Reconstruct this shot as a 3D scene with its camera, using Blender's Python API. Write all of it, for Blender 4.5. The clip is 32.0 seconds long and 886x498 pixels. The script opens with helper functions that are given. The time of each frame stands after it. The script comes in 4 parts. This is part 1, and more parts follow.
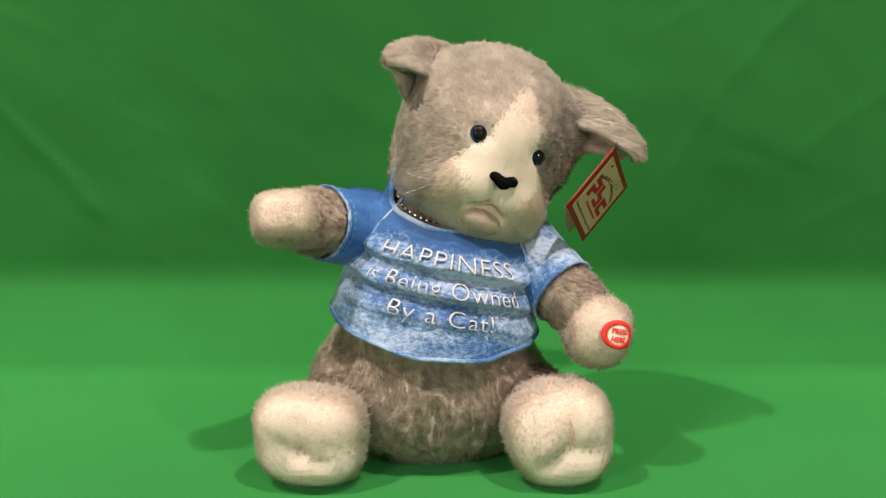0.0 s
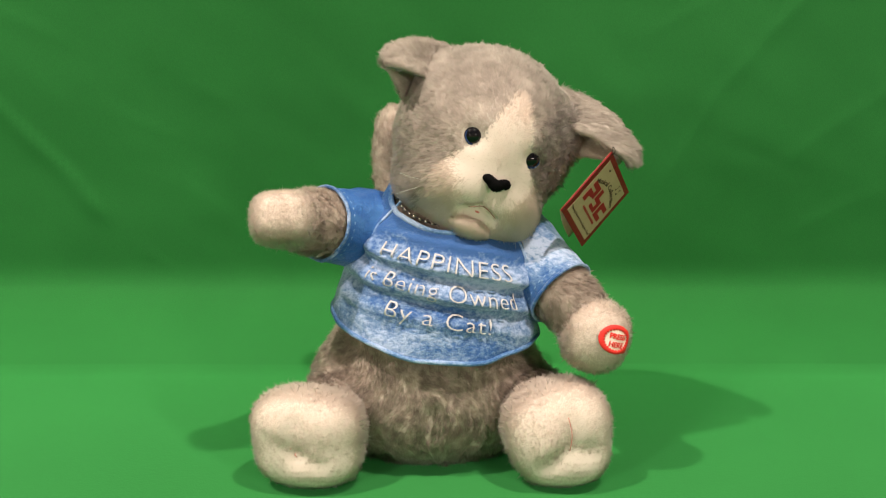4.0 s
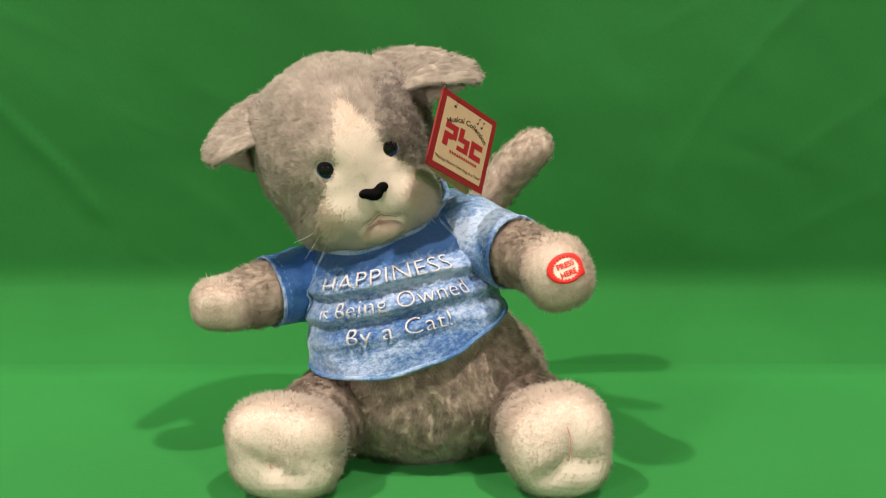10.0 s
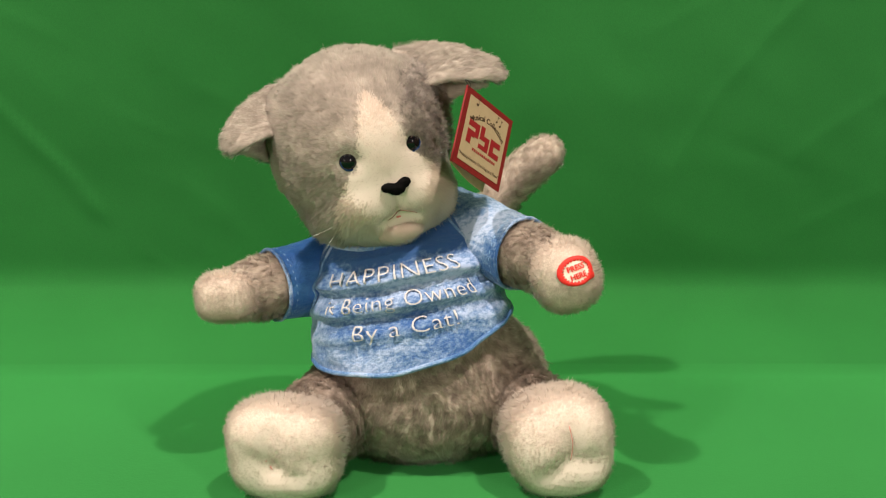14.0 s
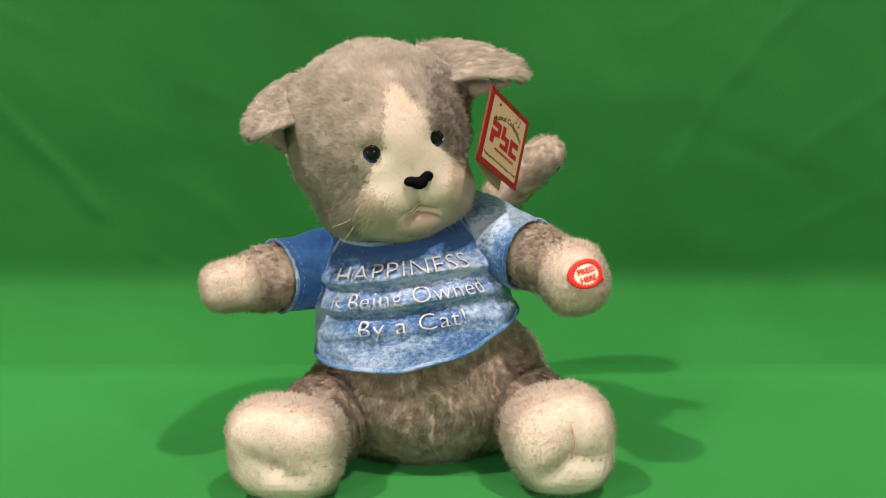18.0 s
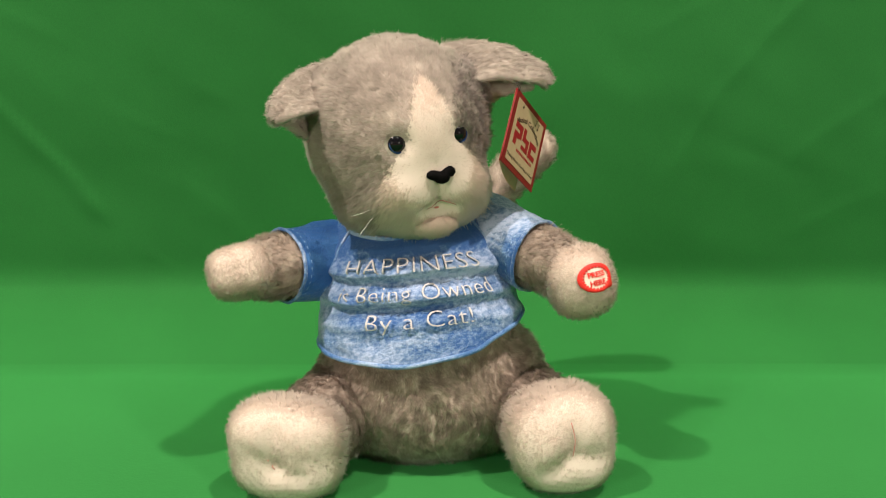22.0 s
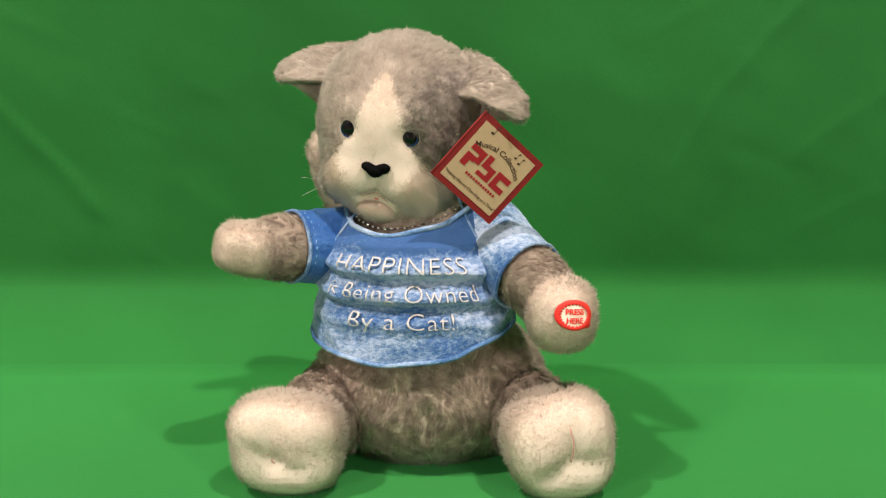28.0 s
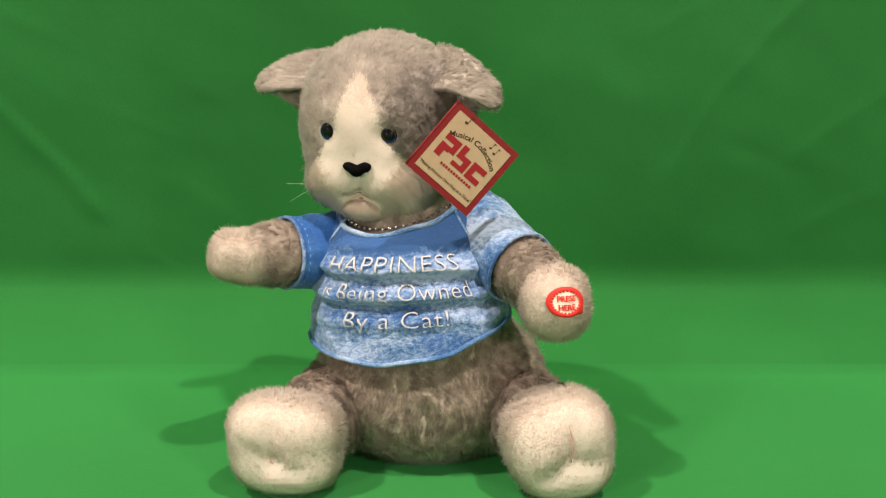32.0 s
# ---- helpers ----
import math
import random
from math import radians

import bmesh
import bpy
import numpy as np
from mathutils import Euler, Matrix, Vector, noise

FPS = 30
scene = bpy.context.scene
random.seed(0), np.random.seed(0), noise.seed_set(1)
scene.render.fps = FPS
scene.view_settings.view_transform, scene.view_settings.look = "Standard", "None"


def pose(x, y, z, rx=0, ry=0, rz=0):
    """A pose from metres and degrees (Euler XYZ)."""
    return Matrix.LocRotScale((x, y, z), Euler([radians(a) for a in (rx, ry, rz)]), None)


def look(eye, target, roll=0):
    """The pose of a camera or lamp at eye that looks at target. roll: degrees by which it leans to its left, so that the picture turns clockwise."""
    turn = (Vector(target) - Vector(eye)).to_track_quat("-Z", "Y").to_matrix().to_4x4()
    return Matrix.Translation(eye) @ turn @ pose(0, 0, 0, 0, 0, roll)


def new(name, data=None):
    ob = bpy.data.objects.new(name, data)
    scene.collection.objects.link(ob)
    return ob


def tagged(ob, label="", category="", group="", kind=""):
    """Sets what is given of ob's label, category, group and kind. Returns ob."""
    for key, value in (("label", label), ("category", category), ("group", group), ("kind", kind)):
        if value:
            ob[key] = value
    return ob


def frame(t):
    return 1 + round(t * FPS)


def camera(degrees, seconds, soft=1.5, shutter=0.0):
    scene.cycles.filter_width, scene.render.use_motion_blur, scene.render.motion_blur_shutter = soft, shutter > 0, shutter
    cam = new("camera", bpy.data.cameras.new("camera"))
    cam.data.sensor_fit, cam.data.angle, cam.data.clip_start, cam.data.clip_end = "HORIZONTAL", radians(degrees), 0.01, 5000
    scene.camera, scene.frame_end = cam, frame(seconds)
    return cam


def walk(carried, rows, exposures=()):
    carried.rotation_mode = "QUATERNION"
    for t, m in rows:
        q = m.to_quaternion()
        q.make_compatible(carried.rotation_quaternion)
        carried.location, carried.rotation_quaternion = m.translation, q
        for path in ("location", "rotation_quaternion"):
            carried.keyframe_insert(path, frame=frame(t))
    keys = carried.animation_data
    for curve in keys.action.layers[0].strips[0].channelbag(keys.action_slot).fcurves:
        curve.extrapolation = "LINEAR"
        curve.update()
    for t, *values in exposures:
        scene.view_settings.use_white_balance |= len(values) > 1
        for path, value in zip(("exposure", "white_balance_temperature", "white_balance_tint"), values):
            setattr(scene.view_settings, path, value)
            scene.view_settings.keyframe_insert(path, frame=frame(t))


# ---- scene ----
# A plush cat that sways and sings before a green cloth; the camera stands still.
from mathutils.kdtree import KDTree

cam = camera(60, 32.0, soft=1.2)
EYE = pose(0, -0.62, 0.27, 90 - 9.5, 0, 0)
walk(cam, [(0, EYE), (32, EYE)])

# ---- light: two ceiling lamps, two fill lamps added before the toy, in a closed room ----
scene.view_settings.exposure = -0.07
world = bpy.data.worlds.new("world")
scene.world = world
world.use_nodes = True
world.node_tree.nodes["Background"].inputs[0].default_value = (1.0, 0.9, 0.78, 1)
world.node_tree.nodes["Background"].inputs[1].default_value = 0.05


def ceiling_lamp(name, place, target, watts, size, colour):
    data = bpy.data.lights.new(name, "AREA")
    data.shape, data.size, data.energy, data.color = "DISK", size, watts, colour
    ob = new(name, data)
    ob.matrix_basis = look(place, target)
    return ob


WARM = (1.0, 0.855, 0.725)
ceiling_lamp("ceiling_lamp", (0.64, -0.86, 2.2), (0.64, -0.86, 0), 65, 0.09, WARM)
ceiling_lamp("ceiling_lamp", (-1.10, -0.86, 2.2), (-1.10, -0.86, 0), 80, 0.09, WARM)
# unseen lamps set low in front, added to lift the face and chin
ceiling_lamp("front_fill", (-0.74, -1.12, 0.42), (0, 0, 0.12), 4.8, 0.12, WARM)
ceiling_lamp("front_fill", (0.70, -1.12, 0.42), (0, 0, 0.12), 4.4, 0.12, WARM)

# ---- the sway: one turn of the drive takes PERIOD seconds ----
PERIOD = 4.135
CLOCK = ((0, 3.5, 5.5, 14.5, 16.5, 25.5, 27.5, 32), (0.057, 3.557, 5.5, 14.5, 16.503, 25.503, 27.421, 31.921))
TORSO_TURN = ((-0.06267, -0.1557, -0.07217), (0.05004, 0.23998, 0.08174), (-0.04301, 0.0215, 0.14218), (-0.0138, -0.02402, -0.00095), (-0.03259, 0.00071, 0.02287), (-0.00244, -0.00719, -0.02052), (-0.0118, 0.00195, 0.00623))
TORSO_PLACE = ((-0.00036, 0.00058, 0.03983), (-0.00707, 0.00415, 0.00287), (-0.00154, -0.00209, -0.00172), (0.00094, -0.00093, -0.00141), (-0.00278, -0.00196, 0.00135), (0.00196, -0.0004, 0.00021), (-0.0016, -0.00141, -0.00148))
HEAD_TURN = ((0.02898, 0.09804, 0.13876), (-0.04384, 0.35688, 0.08409), (-0.04663, -0.05256, 0.33674), (-0.00429, -0.02811, 0.03348), (-0.04797, -0.00667, -0.06787), (0.01108, -0.01457, 0.00098), (0.0239, -0.01055, -0.03161))
HEAD_PLACE = ((-0.03064, 0.01183, 0.20814), (0.04729, -0.01158, 0.00462), (0.01197, -0.0181, -0.00188), (-0.00665, 0.00529, -0.00647), (-0.00106, 0.00778, -9e-05), (0.00073, -0.0037, 0.00259), (0.00131, -0.00236, 0.00154))
ARM_A_TURN = ((-0.13875, 0.02858, 0.08735), (-0.31762, -0.07665, 0.10228), (-0.24924, -0.21648, 0.06701), (0.09572, 0.04598, -0.01832), (-0.00273, 0.00663, 0.04908), (-0.03601, -0.02541, 0.01837), (0.0374, 0.02194, -0.01309))
ARM_A_PLACE = ((-0.07491, 0.00905, 0.16265), (0.02211, -0.00882, 0.02128), (0.00103, -0.0045, -0.00002), (-0.00024, 0.0016, -0.00475), (-0.00223, 0.00407, 0.00054), (-0.00082, -0.00053, 0.00098), (-0.00059, 0.00078, -0.00052))
ARM_B_TURN = ((-0.05988, -0.05928, -0.12119), (0.00155, 0.32638, 0.13442), (-0.01701, -0.05833, 0.0955), (-0.0044, -0.02923, -0.00561), (-0.02902, -0.01994, -0.00136), (0.00599, -0.0106, -0.00576), (0.01326, -0.02861, -0.02952))
ARM_B_PLACE = ((0.03071, 0.00235, 0.17914), (0.02489, -0.0001, -0.00518), (0.004, 0.01133, -0.00252), (-0.00136, 0.00142, -0.00216), (-0.0021, 0.00672, 0.00063), (-0.00024, -0.00029, 0.00133), (0.0004, 0.00027, -0.00179))
TAG_TURN = ((0.17423, -0.13415, 0.62645), (0.3091, 0.18914, 0.08389), (0.09156, -0.0591, 0.41812), (-0.02272, -0.02191, 0.03246), (-0.05151, 0.04522, -0.0448), (-0.03213, 0.01347, 0.02852), (0.01846, -0.00151, -0.01634))
TAG_PLACE = ((0.05437, -0.0592, 0.2747), (0.07838, 0.0106, -0.02333), (0.02957, 0.01929, 0.00455), (-0.00565, -0.0032, -0.00576), (-0.00582, 0.01097, 0.00279), (-0.0012, -0.00147, 0.00321), (-0.00178, -0.00648, 0.00115))
FOOT_A = ((0.0, 0.0), (17.7, -12.3), (6.6, 0.9), (6.2, -3.4), (2.0, -6.3), (0.6, 1.4), (0.3, -0.7))
FOOT_B = ((0.0, 0.0), (7.1, -11.4), (5.3, -8.0), (-3.6, -2.3), (0.1, -2.5), (1.1, 1.0), (0.5, 3.8))


def wave(rows, t):
    """A sum of harmonics of the drive at t seconds."""
    w = 2 * math.pi * float(np.interp(t, *CLOCK)) / PERIOD
    base = [1.0] + [f(w * k) for k in (1, 2, 3) for f in (math.cos, math.sin)]
    return np.array(base) @ np.array(rows)


def turned(v):
    v = Vector(v)
    return Matrix.Rotation(v.length, 4, v.normalized()) if v.length > 1e-9 else Matrix()


def swing(turn, place, t):
    return Matrix.Translation(wave(place, t)) @ turned(wave(turn, t))


# ---- materials ----
def material(name):
    m = bpy.data.materials.new(name)
    m.use_nodes = True
    t = m.node_tree
    return m, t.nodes, t.links, t.nodes["Principled BSDF"]


def ramp(nodes, links, source, stops):
    r = nodes.new("ShaderNodeValToRGB")
    while len(r.color_ramp.elements) < len(stops):
        r.color_ramp.elements.new(0.5)
    for e, (p, c) in zip(r.color_ramp.elements, stops):
        e.position, e.color = p, (*c, 1)
    links.new(source, r.inputs[0])
    return r.outputs[0]


def noise_tex(nodes, links, scale, detail=4, rough=0.55, stretch=None):
    co = nodes.new("ShaderNodeTexCoord")
    tex = nodes.new("ShaderNodeTexNoise")
    tex.inputs["Scale"].default_value, tex.inputs["Detail"].default_value, tex.inputs["Roughness"].default_value = scale, detail, rough
    if stretch:
        mp = nodes.new("ShaderNodeMapping")
        mp.inputs["Scale"].default_value = stretch
        links.new(co.outputs["Object"], mp.inputs[0])
        links.new(mp.outputs[0], tex.inputs["Vector"])
    else:
        links.new(co.outputs["Object"], tex.inputs["Vector"])
    return tex.outputs["Fac"]


def mix(nodes, links, kind, fac, a, b):
    m = nodes.new("ShaderNodeMix")
    m.data_type, m.blend_type = "RGBA", kind
    for sock, v in ((m.inputs[0], fac), (m.inputs[6], a), (m.inputs[7], b)):
        if isinstance(v, (int, float)):
            sock.default_value = v
        elif isinstance(v, tuple):
            sock.default_value = (*v, 1)
        else:
            links.new(v, sock)
    return m.outputs[2]


def bump(nodes, links, b, height, strength, distance):
    n = nodes.new("ShaderNodeBump")
    n.inputs["Strength"].default_value, n.inputs["Distance"].default_value = strength, distance
    links.new(height, n.inputs["Height"])
    links.new(n.outputs[0], b.inputs["Normal"])


SKINS = {}


def fur_material(name, dark, mid, light, patch=34.0, through_light=0.25, tone=0.25, clear=0.30, backing=False):
    """Plush pile: patches of tone, and a tone of its own for each strand; the fine strands let part of the light pass, their backing none."""
    m, nodes, links, b = material(name)
    col = ramp(nodes, links, noise_tex(nodes, links, patch, 5, 0.65), ((0.3, dark), (0.52, mid), (0.72, light)))
    if not backing:
        geo = nodes.new("ShaderNodeNewGeometry")
        strand = ramp(nodes, links, geo.outputs["Random Per Island"], ((0.0, (1 - tone,) * 3), (0.6, (1.0, 1.0, 1.0)), (1.0, (1 + tone * 0.8,) * 3)))
        col = mix(nodes, links, "MULTIPLY", 1.0, col, strand)
    links.new(col, b.inputs["Base Color"])
    b.inputs["Roughness"].default_value = 0.75
    b.inputs["Specular IOR Level"].default_value = 0.2
    b.inputs["Sheen Weight"].default_value = 0.25
    b.inputs["Sheen Roughness"].default_value = 0.5
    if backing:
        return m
    tr = nodes.new("ShaderNodeBsdfTranslucent")
    links.new(col, tr.inputs[0])
    fibre = nodes.new("ShaderNodeBsdfTransparent")
    last = b.outputs[0]
    for share, shader in ((through_light, tr), (clear, fibre)):
        ms = nodes.new("ShaderNodeMixShader")
        ms.inputs[0].default_value = share
        links.new(last, ms.inputs[1])
        links.new(shader.outputs[0], ms.inputs[2])
        last = ms.outputs[0]
    links.new(last, nodes["Material Output"].inputs[0])
    # backing takes the pile's colours at 0.8, standing in for shade between strands
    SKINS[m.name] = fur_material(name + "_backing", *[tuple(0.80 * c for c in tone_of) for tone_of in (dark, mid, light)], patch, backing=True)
    return m


GREY_FUR = fur_material("grey_fur", (0.38, 0.335, 0.293), (0.52, 0.465, 0.415), (0.66, 0.60, 0.54), 48, 0.48, 0.10)
EAR_FUR = fur_material("pale_grey_fur", (0.44, 0.392, 0.348), (0.56, 0.507, 0.455), (0.67, 0.615, 0.56), 48, 0.48, 0.10)
TUFT_FUR = fur_material("curly_grey_fur", (0.24, 0.208, 0.190), (0.40, 0.355, 0.325), (0.62, 0.565, 0.52), 120, 0.45, 0.22)
ARM_FUR = fur_material("beige_grey_fur", (0.40, 0.335, 0.285), (0.58, 0.50, 0.435), (0.76, 0.68, 0.60), 90, 0.48, 0.12)
BODY_FUR = fur_material("grey_brown_fur", (0.26, 0.210, 0.178), (0.48, 0.405, 0.350), (0.73, 0.63, 0.555), 110, 0.48, 0.18)
WHITE_FUR = fur_material("white_fur", (0.73, 0.635, 0.560), (0.765, 0.675, 0.60), (0.80, 0.71, 0.635), 60, 0.50, 0.04, 0.34)


def velour_material(name, low, mid, high, scale=1.0, nap=1.4, yoke=0.0, sheen=0.35):
    """Crushed velour: nap in broad swathes, fine glints, their sheen painted as base colour."""
    m, nodes, links, b = material(name)
    swathe = noise_tex(nodes, links, 19 * scale, 4, 0.55, (0.6, 0.6, 1.6))
    crush = noise_tex(nodes, links, 300 * scale, 5, 0.70, (0.75, 0.75, 1.1))
    fine = noise_tex(nodes, links, 1100, 3, 0.7)

    def blend(x, k, y):
        n = nodes.new("ShaderNodeMath")
        n.operation = "MULTIPLY_ADD"
        n.inputs[1].default_value = k
        links.new(x, n.inputs[0])
        links.new(y, n.inputs[2])
        return n.outputs[0]
    soft = nodes.new("ShaderNodeMath")
    soft.operation = "MULTIPLY"
    soft.inputs[1].default_value = 0.62
    links.new(crush, soft.inputs[0])
    tone = blend(swathe, nap, blend(fine, 0.10, soft.outputs[0]))
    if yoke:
        # over the yoke the nap lies smooth; its weak sheen is painted as darker colour
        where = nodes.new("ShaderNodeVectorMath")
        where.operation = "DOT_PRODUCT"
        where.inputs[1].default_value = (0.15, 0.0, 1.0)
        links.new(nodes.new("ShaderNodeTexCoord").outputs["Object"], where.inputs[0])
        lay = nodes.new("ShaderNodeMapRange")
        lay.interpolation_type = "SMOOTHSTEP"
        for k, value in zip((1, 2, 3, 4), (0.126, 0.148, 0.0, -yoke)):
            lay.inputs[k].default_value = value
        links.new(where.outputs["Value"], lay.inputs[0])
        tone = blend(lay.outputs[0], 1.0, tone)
    half = nodes.new("ShaderNodeMath")
    half.operation = "MULTIPLY"
    half.inputs[1].default_value = 1.0 / (0.72 + nap)
    links.new(tone, half.inputs[0])
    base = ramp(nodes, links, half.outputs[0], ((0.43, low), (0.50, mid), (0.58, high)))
    links.new(base, b.inputs["Base Color"])
    b.inputs["Specular IOR Level"].default_value = 0.25
    rr = ramp(nodes, links, crush, ((0.35, (0.34,) * 3), (0.65, (0.58,) * 3)))
    links.new(rr, b.inputs["Roughness"])
    b.inputs["Sheen Weight"].default_value = sheen
    b.inputs["Sheen Roughness"].default_value = 0.3
    b.inputs["Sheen Tint"].default_value = (0.62, 0.80, 1.0, 1)
    bump(nodes, links, b, blend(fine, 0.3, crush), 0.6, 0.003)
    return m


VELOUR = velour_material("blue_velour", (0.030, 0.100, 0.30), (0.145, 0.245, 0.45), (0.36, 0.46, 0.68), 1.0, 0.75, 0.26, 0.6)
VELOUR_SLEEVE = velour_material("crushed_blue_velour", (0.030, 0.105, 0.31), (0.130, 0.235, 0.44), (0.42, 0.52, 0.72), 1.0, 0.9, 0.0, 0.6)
# the same cloth lying smooth, its colour darkened where the nap catches little light
VELOUR_SHADED = velour_material("shaded_blue_velour", (0.020, 0.095, 0.34), (0.035, 0.130, 0.40), (0.060, 0.19, 0.48), 1.0, 2.0, 0.0, 0.25)
VELOUR_TRIM = velour_material("blue_velour_trim", (0.05, 0.14, 0.34), (0.15, 0.28, 0.52), (0.36, 0.48, 0.70), 2.0)


def cloth_material():
    m, nodes, links, b = material("green_cloth")
    big = ramp(nodes, links, noise_tex(nodes, links, 3.0, 4, 0.6), ((0.3, (0.0165, 0.138, 0.0285)), (0.7, (0.0205, 0.164, 0.0345))))
    weave = noise_tex(nodes, links, 700, 2, 0.5)
    w = ramp(nodes, links, weave, ((0.3, (0.93,) * 3), (0.7, (1.06,) * 3)))
    links.new(mix(nodes, links, "MULTIPLY", 1.0, big, w), b.inputs["Base Color"])
    b.inputs["Roughness"].default_value = 0.85
    b.inputs["Specular IOR Level"].default_value = 0.2
    b.inputs["Sheen Weight"].default_value = 1.0
    b.inputs["Sheen Roughness"].default_value = 0.4
    b.inputs["Sheen Tint"].default_value = (0.17, 1.0, 0.29, 1)
    bump(nodes, links, b, weave, 0.15, 0.001)
    return m


def plain(name, colour, rough=0.5, metal=0.0, spec=0.5, grain=0.0, scale=300):
    m, nodes, links, b = material(name)
    b.inputs["Base Color"].default_value = (*colour, 1)
    if grain:
        n = noise_tex(nodes, links, scale, 4, 0.6)
        g = ramp(nodes, links, n, ((0.25, tuple(c * (1 - grain) for c in colour)), (0.75, tuple(min(1, c * (1 + grain)) for c in colour))))
        links.new(g, b.inputs["Base Color"])
        bump(nodes, links, b, n, 0.25, 0.0008)
    b.inputs["Roughness"].default_value, b.inputs["Metallic"].default_value = rough, metal
    b.inputs["Specular IOR Level"].default_value = spec
    return m


GREEN = cloth_material()
THREAD = plain("silver_white_thread", (0.50, 0.49, 0.505), 0.7, 0, 0.3, 0.3, 1800)
STITCH = plain("pale_blue_thread", (0.24, 0.40, 0.64), 0.6, 0, 0.4, 0.15, 1500)
BLACK_EMB = plain("black_thread", (0.003, 0.003, 0.0035), 0.9, 0, 0.08, 0.3, 1500)
RED_EMB = plain("red_thread", (0.72, 0.030, 0.025), 0.6, 0, 0.3, 0.2, 1500)
CREAM_FELT = plain("cream_felt", (0.86, 0.74, 0.66), 0.9, 0, 0.2, 0.10, 900)
PINK_FELT = plain("pink_felt", (0.46, 0.16, 0.14), 0.9, 0, 0.2, 0.12, 400)
LIP_BROWN = plain("brown_pink_thread", (0.24, 0.125, 0.105), 0.9, 0, 0.05, 0.15, 900)
PINK_LINE = plain("pink_thread", (0.50, 0.20, 0.17), 0.7, 0, 0.2, 0.1, 900)
EYE_BLACK = plain("black_plastic", (0.004, 0.004, 0.006), 0.10, 0, 0.35)
EYE_BLUE = plain("blue_iris", (0.010, 0.036, 0.13), 0.08, 0, 0.6, 0.3, 600)
RED_CARD = plain("red_card", (0.18, 0.011, 0.014), 0.5, 0, 0.22, 0.12, 250)
CREAM_CARD = plain("cream_card", (0.40, 0.295, 0.19), 0.55, 0, 0.2, 0.07, 160)
BROWN_CARD = plain("brown_card", (0.42, 0.27, 0.13), 0.55, 0, 0.4, 0.12, 160)
INK = plain("dark_brown_ink", (0.05, 0.028, 0.018), 0.6, 0, 0.2)
LOGO_RED = plain("red_ink", (0.25, 0.012, 0.018), 0.6, 0, 0.2)
STEEL = plain("silver_bead", (0.75, 0.72, 0.66), 0.2, 1.0)
CORD = plain("black_cord", (0.02, 0.02, 0.022), 0.6)
NYLON = plain("clear_nylon", (0.75, 0.78, 0.74), 0.25, 0, 0.6)
WALL_PAINT = plain("wall_paint", (0.16, 0.14, 0.12), 0.8, 0, 0.3, 0.04, 6)
CEILING_PAINT = plain("ceiling_paint", (0.55, 0.53, 0.49), 0.85, 0, 0.3, 0.03, 6)
FLOOR_WOOD = plain("floor_board", (0.30, 0.20, 0.12), 0.5, 0, 0.4, 0.2, 8)


# ---- mesh helpers ----
def mesh_of(name, verts, faces, mats, which=None, normals=None, smooth=True):
    me = bpy.data.meshes.new(name)
    me.from_pydata(np.asarray(verts, float).tolist(), [], faces if isinstance(faces, list) else faces.tolist())
    for m in mats if isinstance(mats, (list, tuple)) else [mats]:
        me.materials.append(m)
    if which is not None:
        me.polygons.foreach_set("material_index", np.asarray(which, np.int32))
    me.polygons.foreach_set("use_smooth", np.full(len(me.polygons), smooth))
    me.update()
    if normals is not None:
        me.normals_split_custom_set_from_vertices(np.asarray(normals, float).tolist())
    return me


def put(name, me, parent=None, label=""):
    ob = new(name, me)
    if parent is not None:
        ob.parent = parent
    if label:
        tagged(ob, label)
    return ob


def part(name, bm, mat, parent, label=""):
    me = bpy.data.meshes.new(name)
    for f in bm.faces:
        f.smooth = True
    bm.to_mesh(me)
    bm.free()
    me.materials.append(mat)
    return put(name, me, parent, label)


def ball(sub):
    bm = bmesh.new()
    bmesh.ops.create_icosphere(bm, subdivisions=sub, radius=1.0)
    v = np.array([p.co for p in bm.verts])
    f = np.array([[p.index for p in q.verts] for q in bm.faces])
    bm.free()
    return v, f


BALLS = {n: ball(n) for n in (2, 3, 4, 5, 6)}


def normals_of(v, f):
    n = np.cross(v[f[:, 1]] - v[f[:, 0]], v[f[:, 2]] - v[f[:, 0]])
    out = np.zeros_like(v)
    for k in range(3):
        np.add.at(out, f[:, k], n)
    return out / (np.linalg.norm(out, axis=1, keepdims=True) + 1e-12)


